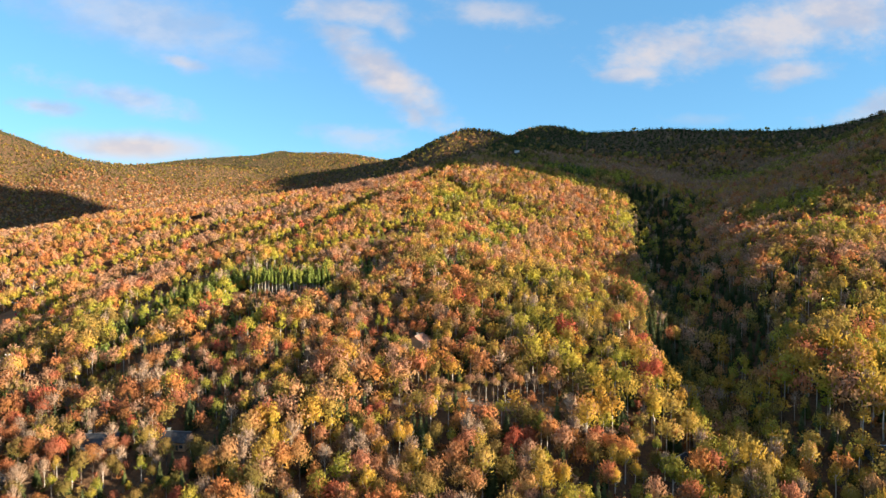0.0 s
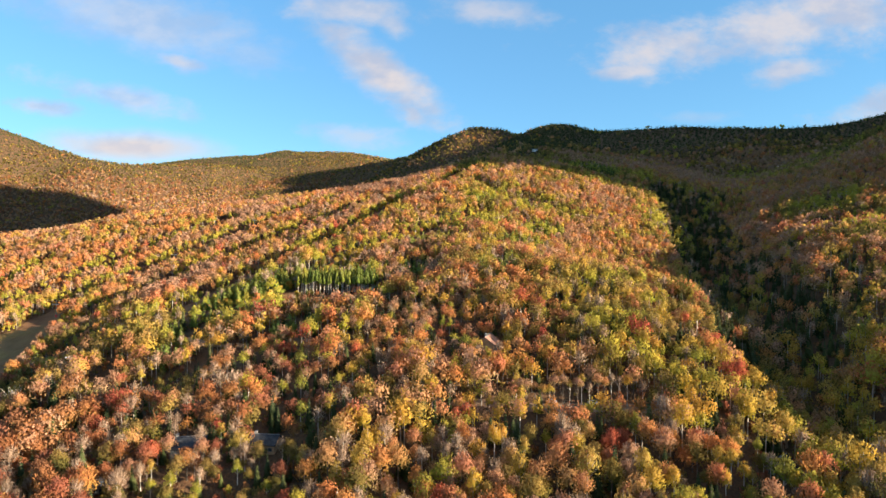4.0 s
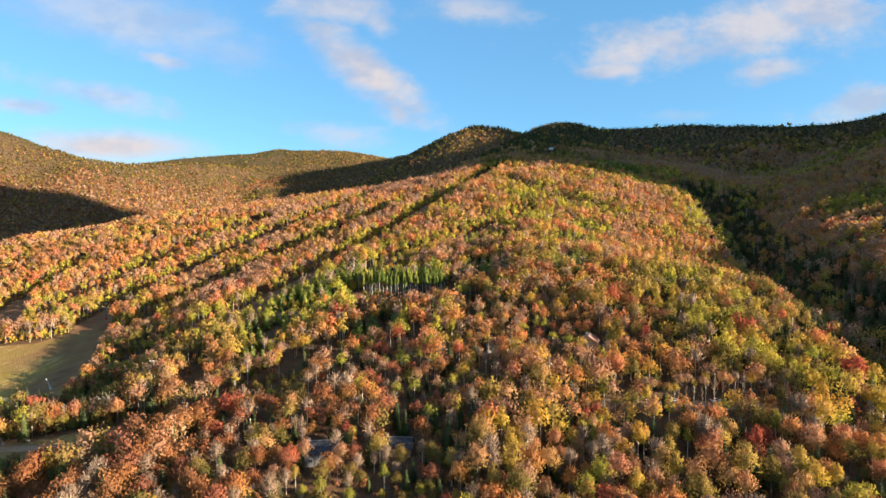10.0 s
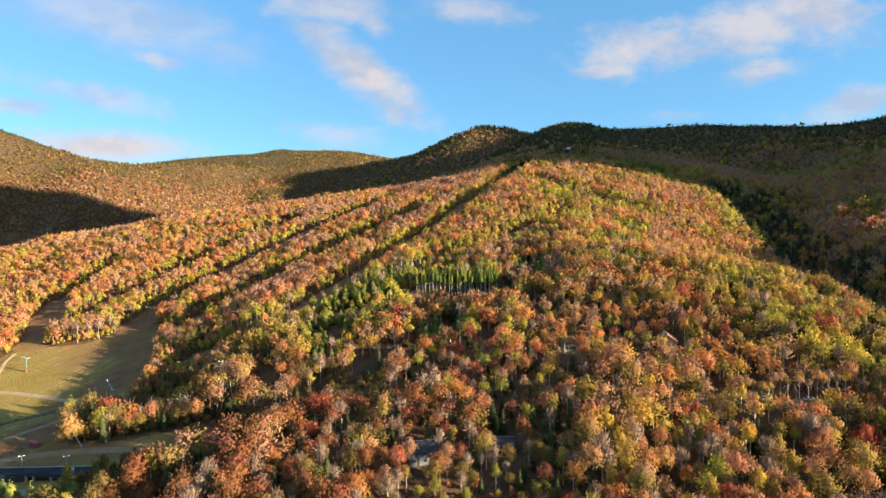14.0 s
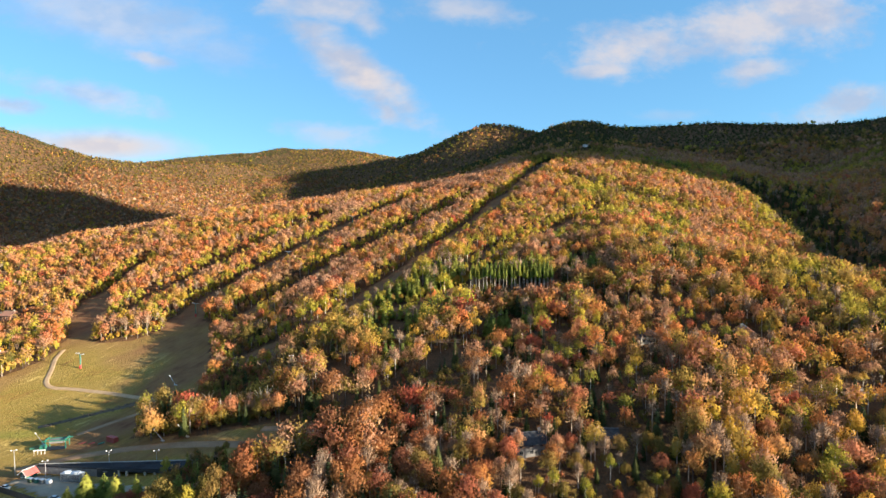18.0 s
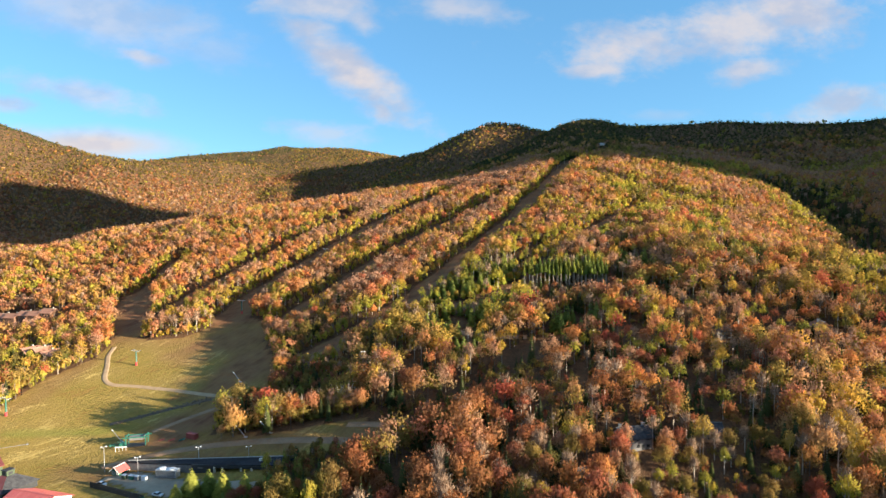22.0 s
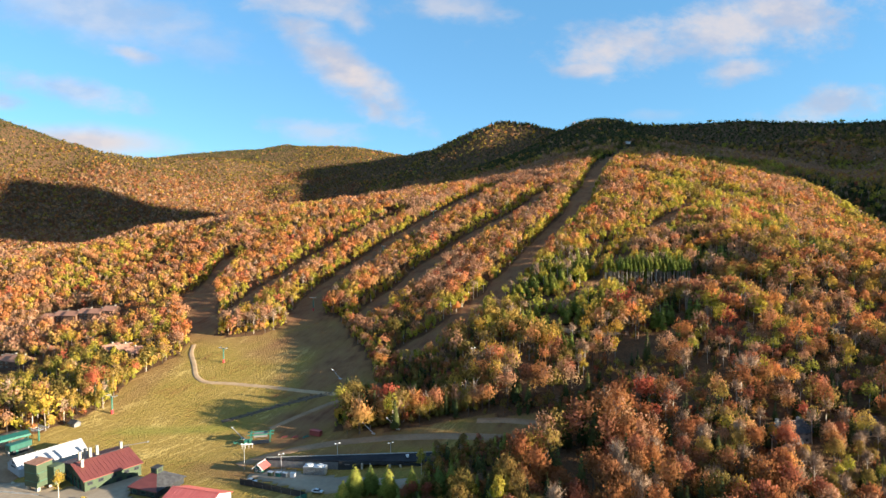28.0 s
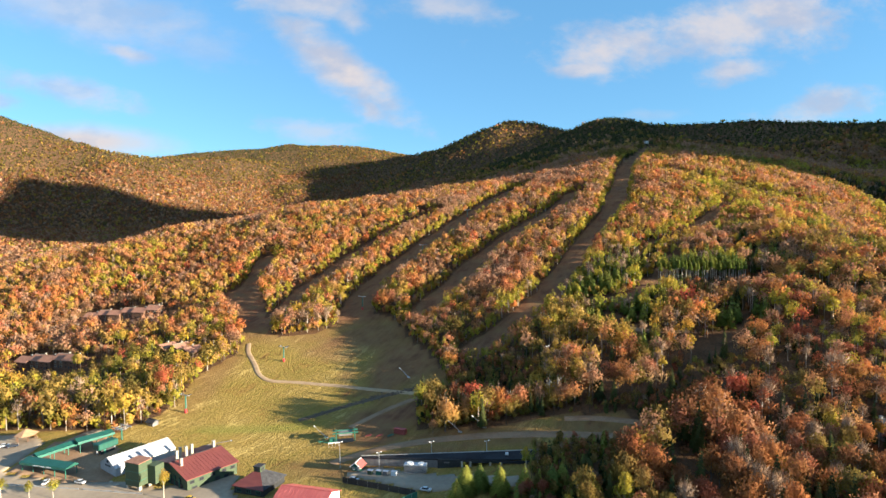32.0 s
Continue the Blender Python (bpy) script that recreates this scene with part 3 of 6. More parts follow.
def stand(step, dmin, dmax, jitter=0.5):
    """Places for trees whose distance from the flight line lies between the two, on a shaken grid."""
    xs, ys = np.arange(-2700, 1500, step), np.arange(130, 3900, step * 0.87)
    if dmax < 1200:
        xs, ys = np.arange(-1250, 1000, step), np.arange(160, 1250, step * 0.87)
    X, Y = np.meshgrid(xs, ys)
    X = X + (np.arange(len(ys)) % 2)[:, None] * step / 2
    X, Y = X.ravel() + rng.uniform(-jitter, jitter, X.size) * step, Y.ravel() + rng.uniform(-jitter, jitter, Y.size) * step
    d = np.hypot(np.maximum(np.abs(X + 170) - 170, 0), Y)
    keep = (d >= dmin) & (d < dmax) & (X > -400 - 0.70 * Y) & (X < 70 + 0.82 * Y)
    X, Y = X[keep], Y[keep]
    keep = openness(X, Y) < 0.3
    if dmax < 600:
        broken = (X > -240) & (X < 0) & (Y > 215) & (Y < 410)
        keep &= lattice(X, Y, 21, 31) < np.where(broken, 0.80, 0.94)          # gaps in the canopy, wider in the valley
        keep &= np.hypot((X + 166) / 21, (Y - 325) / 13) > 1                  # a shaded hollow
    for cx, cy, r in KEEP_CLEAR:
        keep &= np.hypot(X - cx, Y - cy) > r
    return X[keep], Y[keep]


def scrub(x, y):
    """Low young growth beside the access road and behind its row of trees."""
    return ((y < 285) & (x > -345) & (x < -262 + (y - 222) * 1.25)) | (np.hypot((x + 292) / 32, (y - 328) / 26) < 1) | ((x > -152) & (x < -82) & (y > 384) & (y < 424))


def glade(x, y):
    """Dark low patches of young conifers and half-green brush between the tall woods."""
    return (lattice(x, y, 34, 77) < np.where((y < 310) & (x > -220), 0.20, 0.27)) & (y < 520) & (y > 175) & ((x > -330) & ((x < 30) | (y > 300)) | ((x < -440) & (y < 470)))


def young(x, y):
    """Low dark young growth below the hollow."""
    return np.hypot((x + 184) / 22, (y - 293) / 22) < 1


def stature(x, y):
    """Size of the trees: tall clumps over a lower canopy, most uneven in the near valley."""
    rough = np.maximum(np.clip((380 - y) / 90, 0, 1) * np.clip((x + 330) / 60, 0, 1), 0.8 * np.clip((-440 - x) / 20, 0, 1) * np.clip((470 - y) / 40, 0, 1))
    clump = np.clip((lattice(x, y, 24, 41) - 0.5) * 1.7 + 0.5, 0, 1)
    tall = np.where((x > -266) & (x < -205) & (y < 285), 1.1, np.where((x < -270) & (x > -335) & (y > 330) & (y < 440), 0.72, 1.0))
    roofs = ((x > -640) & (x < -515) & (y > 385) & (y < 462)) | ((x > -600) & (x < -500) & (y > 495) & (y < 548)) | ((x > -510) & (x < -470) & (y > 395) & (y < 432))     # lower trees before the condominiums
    tall = np.where(roofs, 0.72, tall)
    return np.where(scrub(x, y) | young(x, y), 0.55, np.where(glade(x, y), 0.8, tall)) * ((1 - rough) * (0.88 + 0.20 * clump) + rough * (0.70 + 0.44 * clump))


def species(X, Y, Z):
    """Which kind grows where: slow drifts of kind over the hill, spruce towards the tops, limes along the trails."""
    n = len(X)
    r, a, b = rng.uniform(0, 1, n), lattice(X, Y, 70, 21), lattice(X, Y, 33, 22)
    out = np.full(n, "maple", dtype=object)
    q = 0.5 + 0.55 * (r - 0.5) + 0.75 * (a - 0.5) + 0.6 * (b - 0.5)
    east = np.clip((X + 200) / 350, 0, 1) * np.clip((420 - Y) / 200, 0, 1)
    west = np.clip((-440 - X) / 40, 0, 1) * np.clip((470 - Y) / 60, 0, 1)
    q = q + 0.02 * east + 0.16 * west + 0.03 * np.clip((360 - Y) / 130, 0, 1) - 0.06 * np.clip((Y - 430) / 80, 0, 1)
    dim = np.clip((300 - Y) / 30, 0, 1) * np.clip((X + 300) / 20, 0, 1) * np.clip((-40 - X) / 60, 0, 1)
    q = q - 0.06 * dim + 0.13 * np.clip((X - 10) / 120, 0, 1) * np.clip((Y - 320) / 60, 0, 1) * np.clip((660 - Y) / 90, 0, 1)
    high = np.clip((X + 60) / 80, 0, 1) * np.clip((Y - 500) / 60, 0, 1) * np.clip((1100 - Y) / 60, 0, 1)      # half-turned woods high on the main slope
    q = q + 0.14 * high
    out[q < 0.32] = "rust"
    out[q > 0.53] = "gold"
    out[q > 0.70] = "olive"
    out[q > 0.88] = "lime"
    s, v0 = rng.uniform(0, 1, n), rng.uniform(0, 1, n)
    out[s < 0.10 + 0.08 * dim] = "bare"
    out[(s > 0.285) & (s < 0.293 + 0.01 * dim)] = "red"
    out[(s > 0.95 - 0.04 * (Y < 380) - 0.05 * ((X > -150) & (Y < 480))) & (Y < np.where(X > -200, 700, 480))] = "spruce"
    out[(out == "olive") & (Y > 430) & (b > 0.35) & (high < 0.5)] = "maple"
    out[(out == "gold") & (Y > 400) & (r < 0.15)] = "maple"
    near_open = np.zeros(n, bool)
    for half, line in TRAILS:
        near_open |= off_line(X, Y, line) < half + 7
    out[near_open & (s > 0.45)] = "lime"
    out[near_open & (s > 0.30) & (s < 0.45)] = "gold"
    for cx, cy, rad in PINES:
        out[(np.hypot(X - cx, Y - cy) < rad * (0.6 + 0.7 * b)) & (s > 0.3)] = "pine"
        out[(np.hypot(X - cx, Y - cy) < rad) & (s > 0.1) & (s < 0.3)] = "lime"
    away = np.hypot(X + 170, Y) > 1000
    out[away & np.isin(out, ("lime", "gold")) & (r < 0.6)] = "rust"
    out[away & (out == "maple") & (r < 0.7)] = "rust"
    out[away & (out == "red")] = "rust"
    west_range = (X < -500) & (Y > 1250)
    out[west_range & (out == "rust") & (v0 < 0.55)] = "russet"
    out[west_range & np.isin(out, ("gold", "lime", "maple")) & (v0 < np.clip((Z - 150) / 160, 0.15, 0.8))] = "olive"
    out[west_range & (Z < 230) & (out == "olive") & (v0 > 0.3)] = "rust"
    in_gully = np.abs(X - np.interp(Y, GULLY_Y, GULLY_X)) < 32
    out[in_gully & (Y > 265) & (Y < 800) & (s > 0.28)] = "spruce"
    for cx, cy, rad in SPRUCES:
        out[(np.hypot(X - cx, Y - cy) < rad) & (s > 0.35)] = "spruce"
    tops = np.where((X > 150) & (Y > 900) & (Y < 1950), 250, np.where(X < -900, 300, np.where(Y > 2500, 320, np.where(Y > 1800, 250, 228))))
    dark = np.clip((Z - tops + 70 * (a - 0.5) + 40) / 90, 0, 1) * np.where((X < -600) | (Y > 1950), 0.74, 0.97)
    dark = np.where((X < -900) & (Z > 400), np.maximum(dark, np.clip((Z - 400) / 40, 0, 0.95)), dark)
    out[s < dark] = "spruce"
    out[(s > dark) & (dark > 0.3) & (r < 0.6)] = "olive"
    dim_vale = np.clip((335 - Y) / 50, 0, 1) * np.clip((-70 - X) / 80, 0, 1) * np.clip((X + 345) / 20, 0, 1)      # leaf colours darkened here in place of the valley's dim light
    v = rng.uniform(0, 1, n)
    out[(v < 0.72 * dim_vale) & np.isin(out, ("maple", "rust"))] = "russet"
    out[(v < 0.5 * dim_vale) & np.isin(out, ("gold", "lime"))] = "olive"
    out[(v > 1 - 0.10 * dim_vale)] = "spruce"
    mild = (west > 0.5) & (v < 0.74) & np.isin(out, ("maple", "rust"))                     # birch and aspen round the condominiums
    out[mild] = np.where(v[mild] < 0.26, "gold", np.where(v[mild] < 0.40, "lime", np.where(v[mild] < 0.66, "olive", np.where(v[mild] < 0.72, "spruce", "pine"))))
    sunny = (X > 60) & (Y < 285) & (v < 0.55) & np.isin(out, ("maple", "rust", "olive"))
    out[sunny] = np.where(v[sunny] < 0.3, "gold", "lime")
    fresh = (X > -130) & (Y < 300) & (v > 0.35) & (out == "rust")
    out[fresh] = np.where(v[fresh] < 0.6, "gold", np.where(v[fresh] < 0.85, "olive", "lime"))
    dell = glade(X, Y) & (v > 0.12)
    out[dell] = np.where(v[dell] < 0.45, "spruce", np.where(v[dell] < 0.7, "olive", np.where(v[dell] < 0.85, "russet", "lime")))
    shaded = scrub(X, Y) & (s > 0.15)          # scrub below the access road, in leaf kinds darkened for the shade there
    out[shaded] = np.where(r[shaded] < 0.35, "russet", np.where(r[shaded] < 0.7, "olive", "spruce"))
    turning = (X > -150) & (X < -15) & (Y > 250) & (Y < 425) & (v < 0.7) & np.isin(out, ("olive", "lime"))
    out[turning] = np.where(v[turning] < 0.35, "maple", np.where(v[turning] < 0.6, "rust", "russet"))
    out[(X > -190) & (X < -60) & (Y < 300) & (s > 0.10) & (s < 0.20)] = "bare"
    low_patch = young(X, Y)
    out[low_patch] = np.where(s[low_patch] < 0.45, "spruce", np.where(s[low_patch] < 0.8, "olive", "lime"))
    for cx, cy in RED_TREES:
        out[np.hypot(X - cx, Y - cy) < 5] = "red"
    return out, near_open


def grow(name, label, X, Y, Z, scale, shapes, mat, kind="stuff", category="trees", soft=0.80):
    """Joins the trees of one kind in one stretch of wood into one mesh."""
    parts, tints, rises, normals = [], [], [], []
    which = rng.integers(0, len(shapes), len(X))
    for i, shape in enumerate(shapes):
        idx = np.nonzero(which == i)[0]
        if len(idx) == 0:
            continue
        shape, facing, rise = outward(shape, soft)
        a = rng.uniform(0, 2 * np.pi, len(idx))
        c, s = np.cos(a)[:, None], np.sin(a)[:, None]
        w = (scale[idx] * rng.uniform(0.88, 1.12, len(idx)))[:, None]
        h = scale[idx][:, None]
        x, y, z = shape[:, 0][None], shape[:, 1][None], shape[:, 2][None]
        P = np.stack([X[idx][:, None] + w * (c * x - s * y), Y[idx][:, None] + w * (s * x + c * y), Z[idx][:, None] + h * z], 2)
        fx, fy, fz = facing[:, 0][None], facing[:, 1][None], facing[:, 2][None]
        parts.append(P.reshape(-1, 3))
        normals.append(np.stack([c * fx - s * fy, s * fx + c * fy, fz + 0 * c], 2).reshape(-1, 3))
        tints.append(np.repeat((1.7 * lattice(X[idx], Y[idx], 38, 63) + rng.uniform(0, 0.38, len(idx))) % 1.0, shape.shape[0]))     # neighbours share a hue
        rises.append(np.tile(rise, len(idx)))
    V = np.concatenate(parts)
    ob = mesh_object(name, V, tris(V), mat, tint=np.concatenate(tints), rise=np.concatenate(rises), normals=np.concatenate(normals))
    return tagged(ob, label, category, kind=kind)


WOOD_LABEL = {"russet": "russet-brown woods, darkened in colour for the dim valley", "maple": "orange maple woods covering the hillside in autumn", "rust": "rust-brown beech woods covering the hillside in autumn",
              "gold": "golden birch woods covering the hillside in autumn", "olive": "olive-green half-turned woods on the hillside",
              "lime": "yellow-green aspens along the cleared ski trails", "red": "scattered bright red maples on the hillside",
              "bare": "leafless grey-brown trees among the autumn woods", "spruce": "dark green spruces on the slopes and ridges",
              "pine": "groves of green pines on the hillside"}

NEAR_WOODS = 226


# ---------------------------------------------------------------- building kit
def part(name, bm, mat, parent, label=""):
    """One mesh object of its own under a thing or a part."""
    me = bpy.data.meshes.new(name)
    bmesh.ops.recalc_face_normals(bm, faces=bm.faces[:])
    bm.to_mesh(me)
    bm.free()
    me.materials.append(mat)
    ob = new(name, me)
    ob.parent = parent
    return tagged(ob, label)


def thing(name, x, y, turn, label, category, group="", kind="", sink=0.0):
    top = new(name)
    top.matrix_basis = pose(x, y, float(level(x, y)) - sink, 0, 0, turn)
    return tagged(top, label, category, group, kind)


def box(sx, sy, sz, x=0.0, y=0.0, z=0.0, bevel=0.0, bm=None):
    """A block standing on z, centred on x, y, with eased edges."""
    bm = bm or bmesh.new()
    made = bmesh.ops.create_cube(bm, size=1.0, matrix=Matrix.Translation((x, y, z + sz / 2)) @ Matrix.Diagonal((sx, sy, sz, 1)))
    if bevel:
        edges = {e for v in made["verts"] for e in v.link_edges}
        bmesh.ops.bevel(bm, geom=list(edges), offset=bevel, segments=1, affect="EDGES")
    return bm


def rod(p0, p1, r0, r1=None, sides=8, bm=None):
    """A round bar from one point to another."""
    bm = bm or bmesh.new()
    a, b = Vector(p0), Vector(p1)
    m = Matrix.Translation((a + b) / 2) @ (b - a).to_track_quat("Z", "Y").to_matrix().to_4x4()
    bmesh.ops.create_cone(bm, cap_ends=True, segments=sides, radius1=r0, radius2=r0 if r1 is None else r1, depth=(b - a).length, matrix=m)
    return bm


def solid(points, faces, bm=None):
    bm = bm or bmesh.new()
    vs = [bm.verts.new(p) for p in points]
    for f in faces:
        bm.faces.new([vs[i] for i in f])
    return bm


def gable_body(length, width, wall, rise):
    """Walls of a gabled house as one closed block, ridge along x."""
    l, w = length / 2, width / 2
    pts = [(-l, -w, -1.5), (l, -w, -1.5), (l, w, -1.5), (-l, w, -1.5), (-l, -w, wall), (l, -w, wall), (l, w, wall), (-l, w, wall), (-l, 0, wall + rise), (l, 0, wall + rise)]
    return solid(pts, [(0, 1, 2, 3), (0, 1, 5, 4), (2, 3, 7, 6), (1, 2, 6, 9, 5), (3, 0, 4, 8, 7), (4, 5, 9, 8), (6, 7, 8, 9)])


def roof_slope(length, width, wall, rise, side, over=0.7, thick=0.28):
    """One slope of a gabled roof, with eaves."""
    l, w = length / 2 + over, width / 2
    drop = over * rise / w
    y0, z0, z1 = side * (w + over), wall - drop + 0.02, wall + rise + 0.02
    a = [(-l, y0, z0), (l, y0, z0), (l, 0, z1), (-l, 0, z1)]
    return solid(a + [(x, y, z + thick) for x, y, z in a], [(0, 1, 2, 3), (4, 5, 6, 7), (0, 1, 5, 4), (1, 2, 6, 5), (2, 3, 7, 6), (3, 0, 4, 7)])


def window(parent, x, y, z, w, h, face, frame_mat, glass_mat):
    """A framed window on a wall whose outward normal is face ('x' or 'y' with sign)."""
    axis, sign = face[1], 1 if face[0] == "+" else -1
    t, b = 0.14, 0.16
    bm = bmesh.new()
    for u, v, su, sv in ((0, h / 2, w + b, b), (0, -h / 2, w + b, b), (-w / 2, 0, b, h), (w / 2, 0, b, h), (0, 0, b * 0.6, h)):
        if axis == "y":
            box(su, t, sv, x + u, y + sign * 0.05, z + v - sv / 2, bm=bm)
        else:
            box(t, su, sv, x + sign * 0.05, y + u, z + v - sv / 2, bm=bm)
    frame_ob = part("window", bm, frame_mat, parent)
    pane = box(w, 0.06, h, x, y + sign * 0.02, z - h / 2) if axis == "y" else box(0.06, w, h, x + sign * 0.02, y, z - h / 2)
    part("pane", pane, glass_mat, frame_ob)


def house(name, x, y, turn, length, width, wall, rise, wall_mat, roof_mat, label, windows=(), chimneys=(), trim=None, door=None, group="", sink=0.3, ribs=0):
    """A gabled house: walls, two roof slopes, ridge, windows, door and chimneys."""
    top = thing(name, x, y, turn, label, "building", group, sink=sink)
    part("wall", gable_body(length, width, wall, rise), wall_mat, top)
    for side in (-1, 1):
        slope = part("roof", roof_slope(length, width, wall, rise, side), roof_mat, top)
        for i in range(ribs):
            px = -length / 2 + (i + 0.5) * length / ribs
            part("seam", rod((px, side * (width / 2 + 0.6), wall + 0.33 - 0.6 * rise / (width / 2)), (px, side * 0.1, wall + rise + 0.28), 0.05, sides=4), roof_mat, slope)
    part("ridge", box(length + 1.4, 0.5, 0.12, 0, 0, wall + rise + 0.26), trim or roof_mat, top)
    for face, u, z, w, h in windows:
        px, py = (u, (width / 2) * (1 if face[0] == "+" else -1)) if face[1] == "y" else ((length / 2) * (1 if face[0] == "+" else -1), u)
        window(top, px, py, z, w, h, face, trim or wall_mat, GLASS)
    if door:
        face, u, w, h = door
        s = 1 if face[0] == "+" else -1
        slab = box(w, 0.12, h, u, s * (width / 2 + 0.03), 0.3, 0.02) if face[1] == "y" else box(0.12, w, h, s * (length / 2 + 0.03), u, 0.3, 0.02)
        part("door", slab, DARK_PAINT, top, "dark painted door")
    wide = 1.5 if length > 25 else 1.0
    for cx, cy, h in chimneys:
        base = wall + rise * (1 - abs(cy) / (width / 2)) - 0.6
        stack = part("chimney", box(wide, wide, h + 0.6, cx, cy, base, 0.05), CHIMNEY, top, "pale rendered chimney")
        part("cap", box(wide + 0.25, wide + 0.25, 0.22, cx, cy, base + h + 0.6, 0.04), STONE, stack)
    return top


GLASS, k = material("dark_window_glass")
k.n("ShaderNodeOutputMaterial", {0: k.n("ShaderNodeBsdfPrincipled", {"Base Color": (0.03, 0.035, 0.04, 1), "Roughness": 0.08, "IOR": 1.5})})
GREEN_BOARD = surface("green_painted_boards", (0.035, 0.06, 0.03), (0.075, 0.105, 0.055), 0.5, 0.75, 0, 0.3, (1, 1, 6))
DARK_GREEN = surface("dark_green_paint", (0.015, 0.10, 0.075), (0.03, 0.19, 0.13), 0.6, 0.5)
TEAL_ROOF = surface("green_metal_roof", (0.009, 0.07, 0.052), (0.02, 0.125, 0.09), 0.3, 0.5, 0.1, 0.1, (6, 1, 1))
RED_ROOF = surface("red_metal_roof", (0.16, 0.04, 0.032), (0.23, 0.062, 0.048), 0.2, 0.55, 0.1, 0.12, (5, 1, 1))
BRIGHT_RED_ROOF = surface("bright_red_metal_roof", (0.40, 0.085, 0.075), (0.52, 0.14, 0.12), 0.2, 0.45, 0.1, 0.12, (5, 1, 1))
GREY_ROOF = surface("grey_shingles", (0.13, 0.13, 0.13), (0.25, 0.24, 0.23), 0.7, 0.9, 0, 0.5)
SLATE_ROOF = surface("dark_slate_shingles", (0.028, 0.029, 0.033), (0.075, 0.076, 0.08), 0.7, 0.85, 0, 0.5)
BROWN_ROOF = surface("brown_shingles", (0.24, 0.12, 0.08), (0.38, 0.20, 0.14), 0.7, 0.9, 0, 0.5)
BROWN_BOARD = surface("brown_stained_boards", (0.11, 0.06, 0.04), (0.22, 0.125, 0.08), 0.6, 0.85, 0, 0.3, (1, 1, 6))
TAN_BOARD = surface("tan_cedar_boards", (0.34, 0.20, 0.11), (0.50, 0.31, 0.18), 0.6, 0.85, 0, 0.3, (1, 1, 6))
WHITE_SHEET = surface("white_tent_fabric", (0.36, 0.365, 0.38), (0.46, 0.46, 0.465), 0.15, 0.55)
CHIMNEY = surface("cream_render", (0.37, 0.325, 0.25), (0.50, 0.45, 0.36), 0.6, 0.9)
WHITE_PAINT = surface("white_paint", (0.68, 0.67, 0.64), (0.82, 0.81, 0.78), 0.5, 0.6)
BLUE_WHITE = surface("pale_blue_painted_wall", (0.50, 0.58, 0.66), (0.70, 0.76, 0.80), 0.7, 0.7)
DARK_PAINT = surface("near_black_paint", (0.012, 0.014, 0.016), (0.035, 0.038, 0.042), 0.6, 0.6)
BLACK_ROOF = surface("black_membrane_roof", (0.017, 0.017, 0.019), (0.042, 0.042, 0.046), 0.12, 0.95)
STEEL = surface("galvanised_steel", (0.42, 0.44, 0.46), (0.62, 0.64, 0.66), 0.8, 0.4, 0.7)
RED_STEEL = surface("red_container_steel", (0.24, 0.045, 0.04), (0.36, 0.085, 0.07), 0.6, 0.6, 0.1, 0.2)
RED_PAD = surface("red_safety_pad", (0.5, 0.03, 0.04), (0.62, 0.07, 0.06), 0.8, 0.7)
STONE = surface("grey_stone", (0.20, 0.19, 0.17), (0.42, 0.40, 0.36), 0.8, 0.95, 0, 0.5)
RUBBER = surface("black_rubber", (0.015, 0.015, 0.015), (0.03, 0.03, 0.03), 2.0, 0.9)
CAR_WHITE = surface("white_car_paint", (0.55, 0.55, 0.55), (0.65, 0.65, 0.65), 0.6, 0.25)
CAR_DARK = surface("dark_blue_car_paint", (0.02, 0.03, 0.05), (0.04, 0.05, 0.07), 0.6, 0.25)
CAR_SILVER = surface("silver_car_paint", (0.4, 0.41, 0.42), (0.5, 0.51, 0.52), 0.6, 0.3, 0.5)
YELLOW_PAINT = surface("yellow_machine_paint", (0.62, 0.38, 0.02), (0.75, 0.48, 0.04), 0.8, 0.5)
ASPHALT = surface("pale_worn_asphalt", (0.24, 0.19, 0.14), (0.38, 0.31, 0.225), 0.06, 0.95, 0, 0.3)
DITCH_STONE = surface("earthy_brown_stone", (0.07, 0.05, 0.035), (0.20, 0.15, 0.105), 0.8, 0.95, 0, 0.5)
GRAVEL = surface("tan_gravel", (0.33, 0.225, 0.13), (0.47, 0.33, 0.20), 0.25, 1.0, 0, 0.6)
DIRT = surface("packed_brown_dirt", (0.22, 0.135, 0.08), (0.36, 0.235, 0.145), 0.12, 1.0, 0, 0.5)


